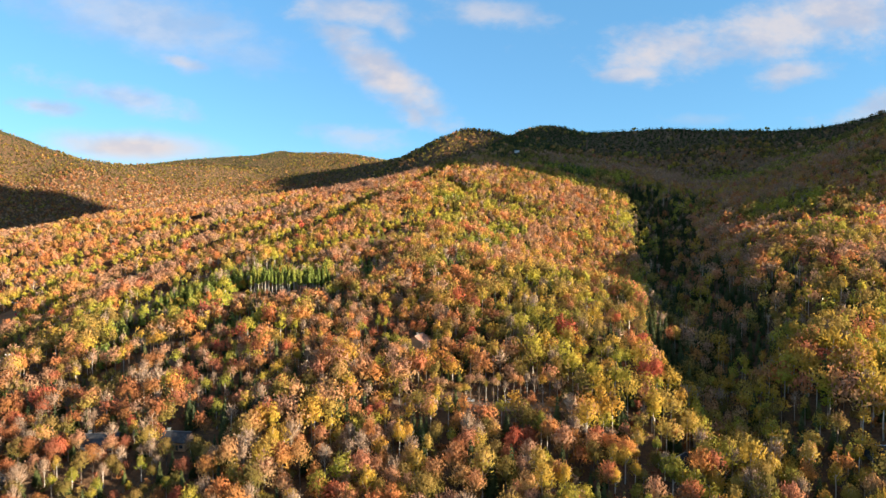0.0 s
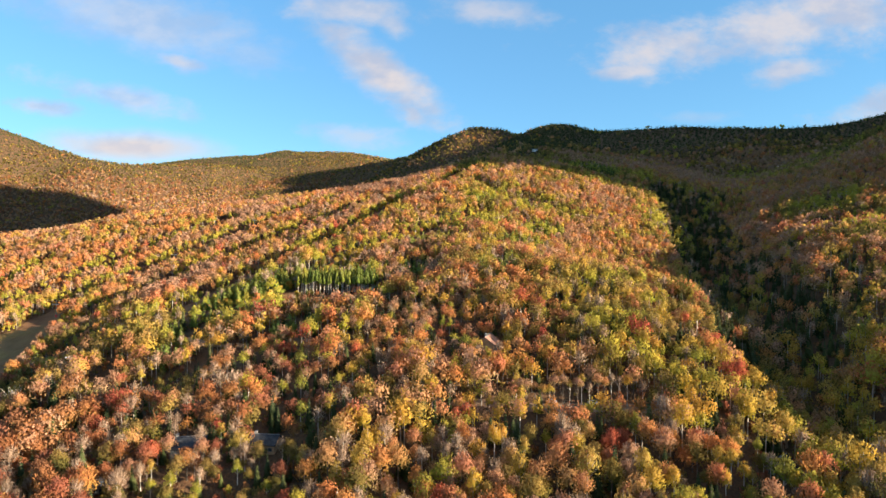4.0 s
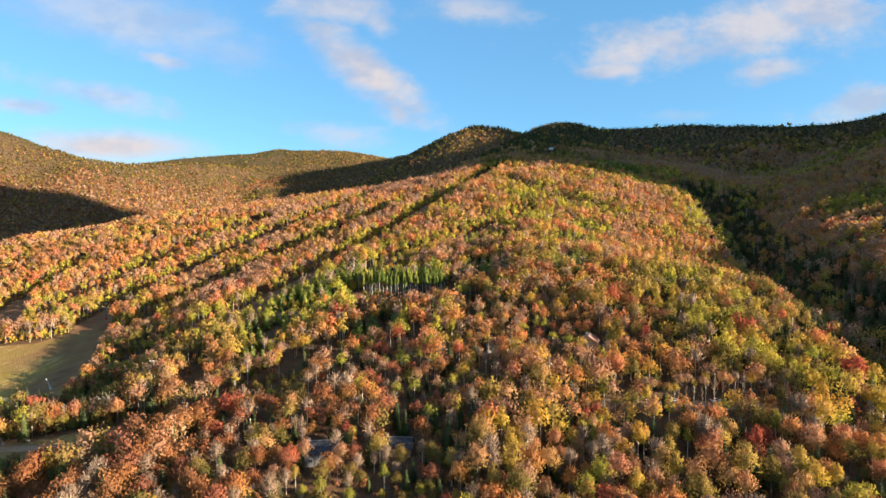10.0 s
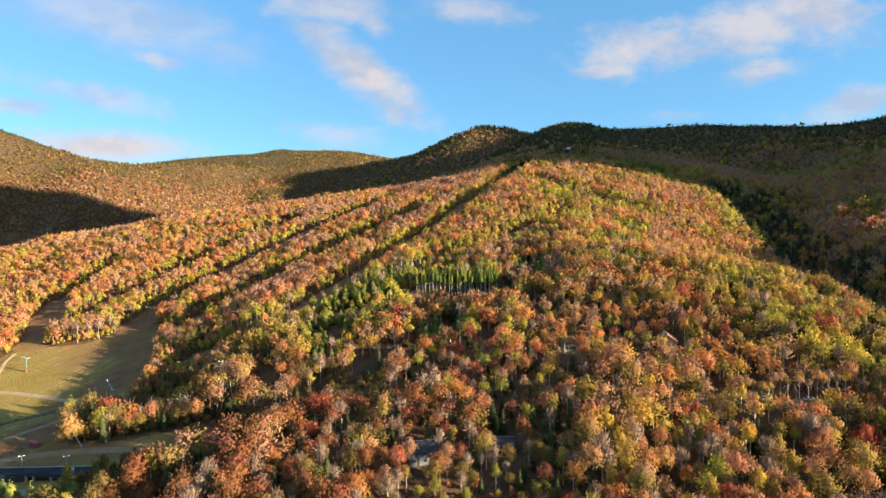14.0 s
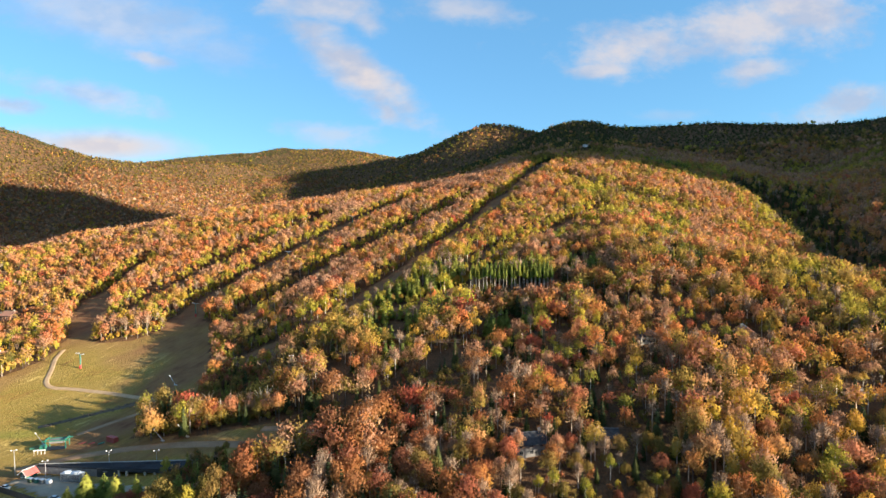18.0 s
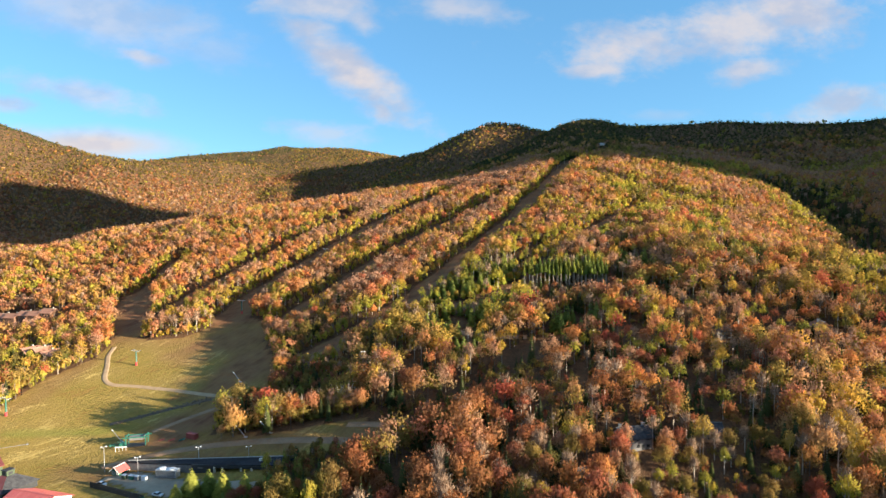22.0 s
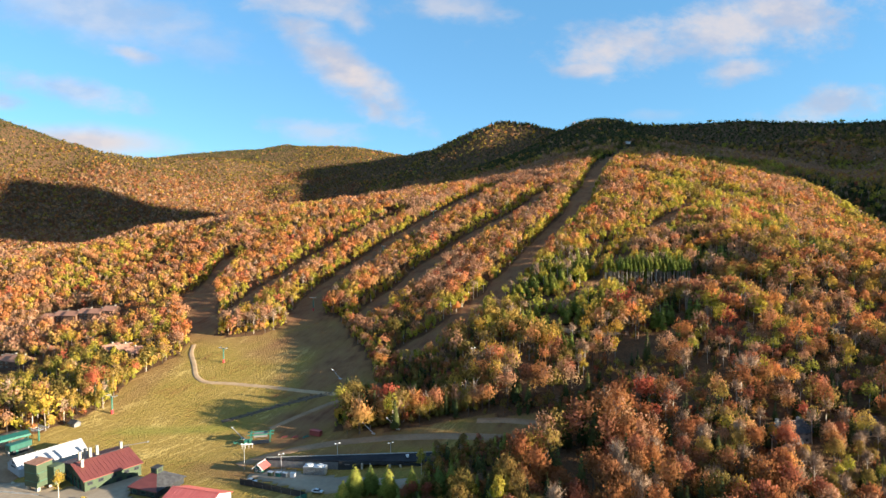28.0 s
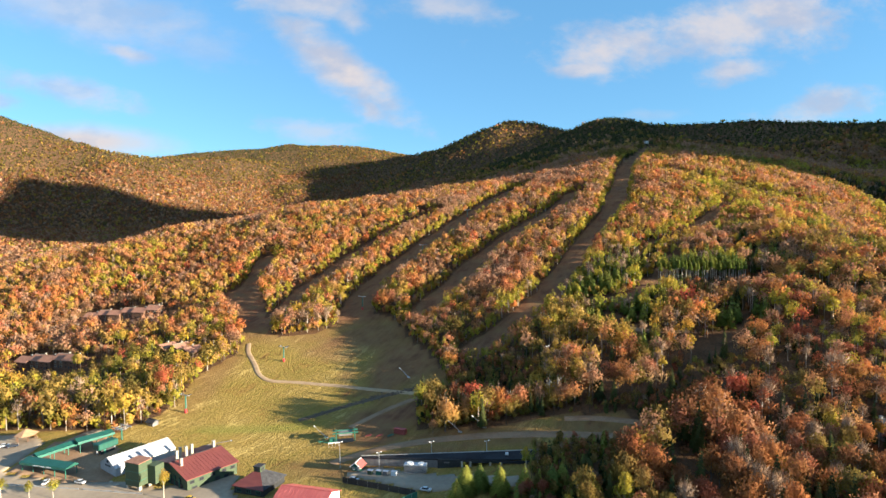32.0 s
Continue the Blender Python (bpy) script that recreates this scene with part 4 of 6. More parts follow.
# ---------------------------------------------------------------- roads and paving
def ribbon(name, line, half, mat, label, lift=0.22):
    """A road laid along a line over the ground."""
    pts = []
    for (ax, ay), (bx, by) in zip(line[:-1], line[1:]):
        n = max(2, int(math.hypot(bx - ax, by - ay) / 2.5))
        pts += [(ax + (bx - ax) * i / n, ay + (by - ay) * i / n) for i in range(n)]
    pts = np.array(pts + [line[-1]], float)
    for _ in range(6):
        pts[1:-1] = (pts[:-2] + 2 * pts[1:-1] + pts[2:]) / 4
    way = np.gradient(pts, axis=0)
    side = np.stack([-way[:, 1], way[:, 0]], 1) / np.linalg.norm(way, axis=1, keepdims=True)
    rows = []
    for f in (-1.25, -1, -0.35, 0.35, 1, 1.25):
        w = half * f * (1 + 0.16 * (lattice(pts[:, 0] + f * 50, pts[:, 1], 7, 9) - 0.5))
        q = pts + side * w[:, None]
        rows.append(np.column_stack([q, level(q[:, 0], q[:, 1]) + (lift if abs(f) < 1.1 else -0.3)]))
    V = np.stack(rows, 1).reshape(-1, 3)
    n, c = len(pts), 6
    i = (np.arange(n - 1)[:, None] * c + np.arange(c - 1)[None]).ravel()
    ob = mesh_object(name, V, np.stack([i, i + 1, i + c + 1, i + c], 1), mat, smooth=True)
    return tagged(ob, label, "road", kind="structure")


def paving(name, poly, mat, label, lift=0.25, step=2.5):
    """A paved area over the ground, cut to an outline."""
    xs, ys = np.arange(min(p[0] for p in poly), max(p[0] for p in poly), step), np.arange(min(p[1] for p in poly), max(p[1] for p in poly), step)
    A, B = np.meshgrid(xs, ys)
    n = len(xs)
    keep = inside(A[:-1, :-1] + step / 2, B[:-1, :-1] + step / 2, poly)
    j, i = np.nonzero(keep)
    c = j * n + i
    V = np.stack([A.ravel(), B.ravel(), level(A.ravel(), B.ravel()) + lift], 1)
    ob = mesh_object(name, V, np.stack([c, c + 1, c + n + 1, c + n], 1), mat, smooth=True)
    ob.modifiers.new("thickness", "SOLIDIFY").thickness = 0.5
    return tagged(ob, label, "pavement", kind="structure")


ribbon("path", [(-452, 440), (-449, 425), (-439, 405), (-433, 389), (-424, 378), (-407, 375), (-378, 364), (-350, 349), (-325, 335)], 1.5, GRAVEL, "pale gravel track winding down the grass field")
ribbon("road", [(-372, 272), (-364, 278), (-349, 284), (-327, 285), (-303, 281), (-276, 273), (-246, 262)], 2.6, DIRT, "brown dirt road along the foot of the woods")
ribbon("track", [(-262, 283), (-250, 280), (-237, 274), (-222, 266)], 2.0, DIRT, "dirt track leaving the woods")
ribbon("track", [(-367, 311), (-356, 321), (-344, 329), (-330, 334)], 1.6, DIRT, "worn dirt track beside the ditch")
ribbon("ditch", [(-396, 325), (-384, 331.5), (-370, 338), (-352, 343), (-334, 344.5)], 1.7, DITCH_STONE, "eroded dark earth ditch across the grass", 0.12)
ribbon("walkway", [(-512, 282), (-504, 293), (-499, 311), (-494, 318)], 2.6, ASPHALT, "grey ramp leading up beside the lift canopies")
ribbon("forest_road", [(-60, 262), (-20, 256), (4, 250), (39, 246), (70, 240)], 2.6, DIRT, "dirt drive behind a row of tall trunks")
ribbon("forest_road", [(-235, 352), (-207, 372), (-187, 356), (-160, 350)], 2.2, DIRT, "dirt track crossing a clearing in the woods")
paving("plaza", [(-620, 200), (-396, 200), (-396, 236), (-408, 246), (-412, 268), (-424, 262), (-440, 255), (-456, 262), (-470, 262), (-480, 262), (-512, 272), (-512, 302), (-530, 316), (-620, 316)], ASPHALT, "pale worn asphalt parking lot and forecourt")
paving("lift_yard", [(-511, 273), (-480, 263), (-462, 264), (-463, 275), (-474, 294), (-490, 310), (-509, 302)], DIRT, "trodden dirt yard round the lift canopies", 0.12)
paving("service_yard", [(-366, 258), (-336, 238), (-300, 230), (-290, 238), (-330, 250), (-352, 264)], ASPHALT, "grey service yard behind the black fence", 0.22)

# ---------------------------------------------------------------- the base lodge and its neighbours
W3 = [("-y", u, 2.2, 2.0, 1.4) for u in (-8, -3, 6)] + [("-y", u, 5.0, 1.8, 1.2) for u in (-9, -5, 0, 5, 9)] + [("-x", u, 5.0, 1.8, 1.5) for u in (-8, -3.5, 1, 5.5)] + [("-x", u, 2.0, 2.4, 1.8) for u in (-7, 0, 6)]
lodge = house("lodge", -429.7, 269.1, 47, 22, 28, 6.6, 3.4, GREEN_BOARD, RED_ROOF, "green ski lodge with red metal roof and cream chimneys", W3,
              [(-7.5, 1.6, 3.8), (-4.5, 4.6, 4.2), (-3.6, 1.2, 4.4), (-0.5, 2.4, 4.4), (-8.6, -4.5, 3.2), (8.6, 0.6, 3.2)], DARK_PAINT, ("-y", 2.0, 2.2, 3.2), sink=1.3, ribs=14)
# near-black panel stands for the shade on the front as well as its glazing
part("glazed_front", box(0.5, 19, 3.4, -11.2, -0.5, 0.2, 0.04), DARK_PAINT, lodge, "near-black panel for the shaded, glazed front wall")
for py in (-8.5, -4.5, -0.5, 3.5, 7.5):
    part("post", box(0.3, 0.3, 6.4, -11.6, py, -0.6, 0.03), DARK_GREEN, lodge)
part("entrance_slab", box(5, 21, 1.4, -13.2, 0, -1.1, 0.05), STONE, lodge)
stair = thing("stair_tower", -448.5, 257.5, 66, "tall green boarded stair tower on pale stone feet", "tower", sink=0.3)
part("wall", box(6.5, 7.5, 9.4, 0, 0, 2.2, 0.06), GREEN_BOARD, stair)
part("annex", box(4.5, 5.0, 7.6, 3.2, -5.4, 2.2, 0.06), GREEN_BOARD, stair)
part("parapet", box(6.9, 7.9, 0.3, 0, 0, 11.6, 0.05), BROWN_ROOF, stair)
for px, py in ((-2.4, -2.8), (-2.4, 2.8), (2.4, -2.8), (2.4, 2.8)):
    part("pier", box(1.3, 1.3, 3.6, px, py, -1.2, 0.08), CHIMNEY, stair)
for pz in (4.5, 8.0):
    part("siding_band", box(6.6, 7.6, 0.18, 0, 0, pz), DARK_GREEN, stair)

tent = thing("event_tent", -459.5, 282, 52, "long white fabric event tent with a round vent", "tent", sink=0.2)
part("fabric_body", gable_body(27, 13, 3.4, 3.6), WHITE_SHEET, tent)
for side in (-1, 1):
    sheet = part("fabric_roof", roof_slope(27, 13, 3.4, 3.6, side, 0.25, 0.1), WHITE_SHEET, tent)
    for i in range(7):
        px = -13 + i * 26 / 6
        part("rib", rod((px, side * 6.6, 3.45), (px, 0, 7.2), 0.09, sides=6), WHITE_PAINT, sheet)
part("vent", rod((-13.62, 0, 5.2), (-13.45, 0, 5.2), 0.75, sides=16), DARK_PAINT, tent)
part("sign_bar", box(0.1, 4.6, 0.7, -13.55, 0, 3.1), DARK_PAINT, tent, "dark bar of unreadable lettering")
for i in range(5):
    part("tie_bar", box(0.08, 0.12, 3.2, -13.56, -5.2 + i * 2.6, 0), STEEL, tent)

pav = thing("pavilion", -398.2, 251.5, 66, "dark pavilion with hipped red and grey roof and cupola", "building", sink=0.3)
pav.scale = (0.93, 0.93, 0.95)
part("wall", box(15, 15, 4.2, 0, 0, -0.8, 0.05), DARK_PAINT, pav)
for i, mat in enumerate((RED_ROOF, SLATE_ROOF, RED_ROOF, SLATE_ROOF)):
    a = i * math.pi / 2
    c, s = math.cos(a), math.sin(a)

    def turned(x, y, z):
        return (c * x - s * y, s * x + c * y, z)
    low, hi = 8.3, 1.8
    part("roof", solid([turned(-low, -low, 3.2), turned(-low, low, 3.2), turned(-hi, hi, 7.4), turned(-hi, -hi, 7.4), turned(-low, -low, 3.45), turned(-low, low, 3.45), turned(-hi, hi, 7.65), turned(-hi, -hi, 7.65)],
                       [(0, 1, 2, 3), (4, 5, 6, 7), (0, 1, 5, 4), (1, 2, 6, 5), (2, 3, 7, 6), (3, 0, 4, 7)]), mat, pav)
cup = part("cupola", box(3.4, 3.4, 2.4, 0, 0, 7.3, 0.04), GREEN_BOARD, pav)
part("cupola_roof", box(3.9, 3.9, 0.3, 0, 0, 9.7, 0.06), SLATE_ROOF, cup)
for px, py, sx, sy in ((-1.72, 0, 0.1, 1.8), (1.72, 0, 0.1, 1.8), (0, -1.72, 1.8, 0.1), (0, 1.72, 1.8, 0.1)):
    part("louvre", box(sx, sy, 1.2, px, py, 8.0), DARK_PAINT, cup)
for u in (-5, 0, 5):
    window(pav, -7.5, u, 1.8, 2.2, 1.6, "-x", DARK_GREEN, GLASS)

house("ticket_hall", -376.4, 233.5, -20, 20, 15, 4.2, 3.0, BLUE_WHITE, BRIGHT_RED_ROOF, "pale blue ticket hall with bright red metal roof",
      [("+x", u, 2.2, 1.8, 1.6) for u in (-4, 0, 4)] + [("+y", u, 2.2, 2.2, 1.4) for u in (-7, 0, 7)], ribs=12)

# ---------------------------------------------------------------- the lift station under green canopies


def canopy(x, y, turn, length, width, height, label, bars=False):
    top = thing("lift_canopy", x, y, turn, label, "canopy", "green lift canopies", sink=0.2)
    roof = part("roof", solid([(-length / 2, -width / 2, height), (length / 2, -width / 2, height), (length / 2, width / 2, height), (-length / 2, width / 2, height),
                               (-length / 2, -width / 2 + 0.2, height + 0.5), (length / 2, -width / 2 + 0.2, height + 0.5), (length / 2, width / 6, height + 1.5), (-length / 2, width / 6, height + 1.5)],
                              [(0, 1, 2, 3), (4, 5, 6, 7), (0, 1, 5, 4), (2, 3, 7, 6), (1, 2, 6, 5), (3, 0, 4, 7)]), TEAL_ROOF, top)
    part("fascia", box(length + 0.1, 0.12, 0.9, 0, -width / 2 - 0.05, height - 0.45), DARK_GREEN, roof)
    if bars:
        for i in range(3):
            part("letter_bar", box(length * 0.11, 0.06, 0.4, -length * 0.14 + i * length * 0.14, -width / 2 - 0.14, height - 0.2), WHITE_PAINT, roof, "white bar of unreadable lettering")
    for i in range(max(3, int(length / 5))):
        px = -length / 2 + 1 + i * (length - 2) / max(2, int(length / 5) - 1)
        for py in (-width / 2 + 0.6, width / 2 - 0.6):
            part("post", box(0.28, 0.28, height + 0.9, px, py, -0.8, 0.02), DARK_GREEN, top)
    return top


canopy(-493, 273, -20, 26, 6.5, 3.8, "dark green metal canopy over the lift queue", True)
canopy(-497, 287, 58, 20, 4.5, 4.0, "long green metal canopy beside the ramp")
canopy(-487, 297.5, 49, 16, 6.0, 4.8, "raised green metal canopy of the lift station")
drive = thing("lift_terminal", -479, 292, 60, "green drive terminal of the chairlift", "lift station", sink=0.2)
part("housing", box(9.5, 4.6, 3.0, 0, 0, 2.4, 0.35), TEAL_ROOF, drive)
part("base", box(6.5, 3.0, 3.2, 0, 0, -0.8, 0.05), DARK_PAINT, drive)
part("door", box(1.1, 0.1, 2.1, -1.5, -1.55, 0.2), DARK_GREEN, drive)
for px in (-4.2, 4.2):
    part("pylon", rod((px, 0, -0.8), (px, 0, 2.6), 0.35), STEEL, drive)
wheel = thing("bullwheel", -478, 305, 60, "open steel return wheel of the chairlift on a green post", "lift station", sink=0.2)
part("post", rod((0, 0, -0.8), (0, 0, 6.0), 0.35), DARK_GREEN, wheel)
rim = bmesh.new()
for i in range(20):
    a0, a1 = 2 * math.pi * i / 20, 2 * math.pi * (i + 1) / 20
    rod((3.0 * math.cos(a0), 3.0 * math.sin(a0), 6.2), (3.0 * math.cos(a1), 3.0 * math.sin(a1), 6.2), 0.16, sides=6, bm=rim)
hoop = part("rim", rim, STEEL, wheel)
for i in range(6):
    a = i * math.pi / 3
    part("spoke", rod((0, 0, 6.1), (3 * math.cos(a), 3 * math.sin(a), 6.2), 0.09, sides=6), STEEL, hoop)
for px in (-2.2, 2.2):
    part("beam", box(0.35, 8.5, 0.4, px, 0, 6.5, 0.03), STEEL, wheel)

gaz = thing("gazebo", -524, 307, 10, "small gazebo with brown shingled roof and posts", "gazebo", sink=0.2)
bm = bmesh.new()
bmesh.ops.create_cone(bm, cap_ends=True, segments=6, radius1=5.2, radius2=0.3, depth=2.6, matrix=Matrix.Translation((0, 0, 4.4)))
part("roof", bm, TAN_BOARD, gaz)
for i in range(6):
    a = i * math.pi / 3
    part("post", box(0.25, 0.25, 4.0, 4.2 * math.cos(a), 4.2 * math.sin(a), -0.7), BROWN_BOARD, gaz)
part("floor_slab", rod((0, 0, -0.6), (0, 0, 0.3), 4.6, sides=6), STONE, gaz)


def lift_tower(x, y, turn, height, label="green chairlift tower with crossarm and red base pad"):
    top = thing("chairlift_tower", x, y, turn, label, "lift tower", "chairlift towers", sink=0.2)
    part("pole", rod((0, 0, -0.6), (0, 0, height), 0.42, 0.3, 10), DARK_GREEN, top)
    part("pad", rod((0, 0, -0.3), (0, 0, 2.3), 0.75, 0.7, 12), RED_PAD, top, "red padding round the foot")
    arm = part("crossarm", box(0.35, 6.4, 0.4, 0, 0, height - 0.2, 0.04), STEEL, top)
    for py in (-3.0, 3.0):
        part("sheave_train", box(3.0, 0.22, 0.3, 0, py, height + 0.25, 0.05), STEEL, arm)
        for i in range(4):
            part("sheave", rod((-1.2 + i * 0.8, py - 0.12, height + 0.65), (-1.2 + i * 0.8, py + 0.12, height + 0.65), 0.26, sides=10), RUBBER, arm)
    part("ladder", box(0.06, 0.45, height - 2.6, 0.5, 0, 2.4), STEEL, top)
    return top


LIFT = [(-478, 305, 7.0), (-460, 339, 10), (-420, 406, 10), (-372, 486, 11), (-318, 590, 11), (-262, 676, 11)]
for x, y, h in LIFT[1:]:
    lift_tower(x, y, 59, h)
rope = thing("chairlift_rope", LIFT[0][0], LIFT[0][1], 0, "thin steel haul rope strung between the chairlift towers", "cable")
for side in (-3.0, 3.0):
    bm = bmesh.new()
    for (ax, ay, ah), (bx, by, bh) in zip(LIFT[:-1], LIFT[1:]):
        p, q = Vector((ax, ay, float(level(ax, ay)) + ah)), Vector((bx, by, float(level(bx, by)) + bh))
        across = Vector((-(by - ay), bx - ax, 0)).normalized() * side
        last = None
        for i in range(9):
            f = i / 8
            at = p.lerp(q, f) + across - Vector((0, 0, 4 * f * (1 - f) * 1.6)) - rope.matrix_basis.translation
            if last is not None:
                rod(last, at, 0.022, sides=4, bm=bm)
            last = at
    part("strand", bm, RUBBER, rope)

# ---------------------------------------------------------------- along the foot of the field
loader = thing("chair_loading_frame", -368, 297, 8, "green steel lift loading frame with parts lying beside it", "lift station", sink=0.1)
for px in (-4.5, 4.5):
    for py in (-2, 2):
        part("leg", box(0.4, 0.4, 5.4, px, py, -0.5, 0.03), DARK_GREEN, loader)
    part("crossbeam", box(0.5, 5.0, 0.5, px, 0, 4.8, 0.04), DARK_GREEN, loader)
for py in (-2, 2):
    part("rail", box(12.5, 0.4, 0.5, 0, py, 4.3, 0.04), DARK_GREEN, loader)
part("drive_box", box(6.5, 3.0, 1.6, 0, 0, 3.0, 0.1), GREY_ROOF, loader, "weathered grey drive housing")
part("platform", box(10, 4.4, 0.5, -1, -0.5, 0.0, 0.05), DARK_PAINT, loader)
for px, py, l, turn in ((-9.5, 1.5, 7.0, 20), (-8.0, -1.5, 5.5, -15), (8.5, 2.5, 8.0, 25), (10.5, 0.5, 6.5, 8), (-11.0, 3.6, 6.0, 40)):
    a = math.radians(turn)
    part("spare_beam", rod((px - l / 2 * math.cos(a), py - l / 2 * math.sin(a), 0.25), (px + l / 2 * math.cos(a), py + l / 2 * math.sin(a), 0.7), 0.2, sides=6), DARK_GREEN if px < 0 else RED_STEEL, loader)
part("counterweight", box(2.6, 2.4, 2.0, -6.5, 0, -0.2, 0.08), DARK_GREEN, loader)
for i in range(3):
    chair = thing("stacked_lift_chairs", -357 + i * 5.5, 299 - i * 1.5, 12 * i, "rusty lift chairs stacked on the dirt", "lift chair", "stacked lift chairs")
    for j in range(4):
        part("seat_frame", rod((-1.6, -0.8 + j * 0.5, 0.15), (1.6, -0.8 + j * 0.5, 0.7), 0.09, sides=6), RED_STEEL if i < 2 else DARK_GREEN, chair)
    part("bench", box(3.6, 1.4, 0.2, 0, 0, 0.05, 0.03), BROWN_BOARD, chair)

rack = thing("white_gate", -373, 291, 6, "white tubular starting gate on the grass", "gate")
for px in (-2.4, -0.8, 0.8, 2.4):
    part("upright", rod((px, 0, -0.3), (px, 0, 1.9), 0.1, sides=6), WHITE_PAINT, rack)
part("top_rail", box(5.4, 0.35, 0.4, 0, 0, 1.8, 0.05), WHITE_PAINT, rack)

crate = thing("shipping_container", -341, 297, -30, "red steel storage container at the wood's edge", "container", sink=0.1)
part("shell", box(6.1, 2.5, 2.6, 0, 0, 0.1, 0.04), RED_STEEL, crate)
for i in range(12):
    for py in (-1.27, 1.27):
        part("corrugation", box(0.22, 0.06, 2.2, -2.75 + i * 0.5, py, 0.3), RED_STEEL, crate)
for py in (-0.6, 0.6):
    part("door_leaf", box(0.07, 1.1, 2.3, 3.07, py, 0.25, 0.02), RED_STEEL, crate)

hut = house("ticket_hut", -359.2, 262.8, 68, 4.4, 4.2, 2.4, 1.6, DARK_GREEN, BRIGHT_RED_ROOF, "small green hut with red gabled roof and white trim", [("-x", -1.0, 1.5, 1.0, 1.1), ("-x", 1.0, 1.5, 1.0, 1.1), ("+y", 0, 1.5, 1.2, 1.0)], trim=WHITE_PAINT, door=("-y", 0, 0.9, 1.9))
for side in (-1, 1):
    part("bargeboard", rod((-2.92, side * 2.85, 1.95), (-2.92, 0, 4.2), 0.12, sides=4), WHITE_PAINT, hut)
for i in range(5):
    part("rail_post", box(0.1, 0.1, 1.2, 3.2 + i * 0.8, -1.2, -0.2), WHITE_PAINT, hut)

for x, y, h in ((-350, 260, 7.5), (-327, 268, 6.5), (-367.3, 266, 11.5), (-258, 330, 15), (-303, 262, 6)):
    lamp = thing("floodlight_pole", x, y, 20, "slim floodlight pole with twin lamps", "light pole", "floodlight poles")
    part("pole", rod((0, 0, -0.6), (0, 0, h), 0.16, 0.09), STEEL if h < 14 else DARK_GREEN, lamp)
    bar = part("arm", box(2.2, 0.12, 0.12, 0, 0, h - 0.1), STEEL, lamp)
    for px in (-0.95, 0.95):
        part("lamp_head", box(0.6, 0.5, 0.35, px, -0.15, h, 0.06), WHITE_PAINT, bar)

for x, y, turn, lean_to, label in ((-378, 302, 150, 7.0, "white snowmaking gun pole leaning over the grass"), (-300, 288, 150, 6.0, "white snowmaking pole leaning at the wood's edge"),
                                   (-312, 288, 150, 6.0, "white snowmaking pole leaning at the wood's edge"), (-336, 360, 140, 6.5, "white snowmaking pole on the slope")):
    gun = thing("snow_gun", x, y, turn, label, "snow gun", "snowmaking guns")
    part("sled", box(1.8, 1.2, 0.4, 0, 0, 0, 0.05), STEEL, gun)
    part("boom", rod((0, 0, 0.3), (lean_to, 0, 4.6), 0.13, 0.09), STEEL, gun)
    part("nozzle", rod((lean_to - 0.1, 0, 4.5), (lean_to + 0.7, 0, 5.0), 0.22, 0.28), WHITE_PAINT, gun)
pipe = thing("fallen_pole", -430, 301, 22, "long white pole lying on the grass", "pole")
part("shaft", rod((-6, 0, 0.25), (6, 0, 0.4), 0.14, 0.14), GREY_ROOF, pipe)
part("collar", rod((5.2, 0, 0.38), (5.9, 0, 0.4), 0.32, 0.32), STEEL, pipe)

# the black service building, its yard and fence
barn = thing("service_building", -318, 253, -9, "long low black service building with open bays between pale pillars", "building", sink=1.6)
part("rear_wall", solid([(-42, 8.0, -2), (36, 8.0, -2), (36, 8.4, -2), (-42, 8.4, -2), (-42, 8.0, 1.6), (36, 8.0, 6.3), (36, 8.4, 6.3), (-42, 8.4, 1.6)],
                        [(0, 1, 2, 3), (4, 5, 6, 7), (0, 1, 5, 4), (1, 2, 6, 5), (2, 3, 7, 6), (3, 0, 4, 7)]), DARK_PAINT, barn)
part("roof", solid([(-42, 8.5, 1.7), (36, 8.5, 6.4), (33, 0.6, 5.6), (-7, 0.6, 4.6), (-42, 7.4, 1.6), (-42, 8.5, 2.1), (36, 8.5, 6.8), (33, 0.6, 6.0), (-7, 0.6, 5.0), (-42, 7.4, 2.0)],
                   [(0, 1, 2, 3, 4), (5, 6, 7, 8, 9), (0, 1, 6, 5), (1, 2, 7, 6), (2, 3, 8, 7), (3, 4, 9, 8), (4, 0, 5, 9)]), BLACK_ROOF, barn)
part("lintel", box(40, 0.5, 1.2, 13, 0.7, 3.9, 0.04), DARK_PAINT, barn)
part("blank_wall", box(9.5, 0.5, 6.0, -2.6, 0.9, -1.4, 0.04), DARK_PAINT, barn)
part("angled_wall", solid([(-7.2, 1.2, -1.4), (-42, 7.5, -1.4), (-42, 7.9, -1.4), (-7.2, 1.6, -1.4), (-7.2, 1.2, 4.5), (-42, 7.5, 1.5), (-42, 7.9, 1.5), (-7.2, 1.6, 4.5)],
                          [(0, 1, 2, 3), (4, 5, 6, 7), (0, 1, 5, 4), (1, 2, 6, 5), (2, 3, 7, 6), (3, 0, 4, 7)]), GREY_ROOF, barn, "weathered grey board wall")
for px in (3.0, 6.6, 15.0, 19.5, 27, 32.4):
    part("pillar", box(0.8, 0.8, 6.0, px, 0.7, -1.6, 0.05), CHIMNEY if px < 22 else DARK_PAINT, barn)
# near-black panels stand for the shade inside the open bays
for px, w in ((10.8, 7.2), (17.2, 3.4), (23.2, 6.4), (29.7, 4.4)):
    part("bay_door", box(w, 0.2, 5.2, px, 3.4, -1.2, 0.02), DARK_PAINT, barn)
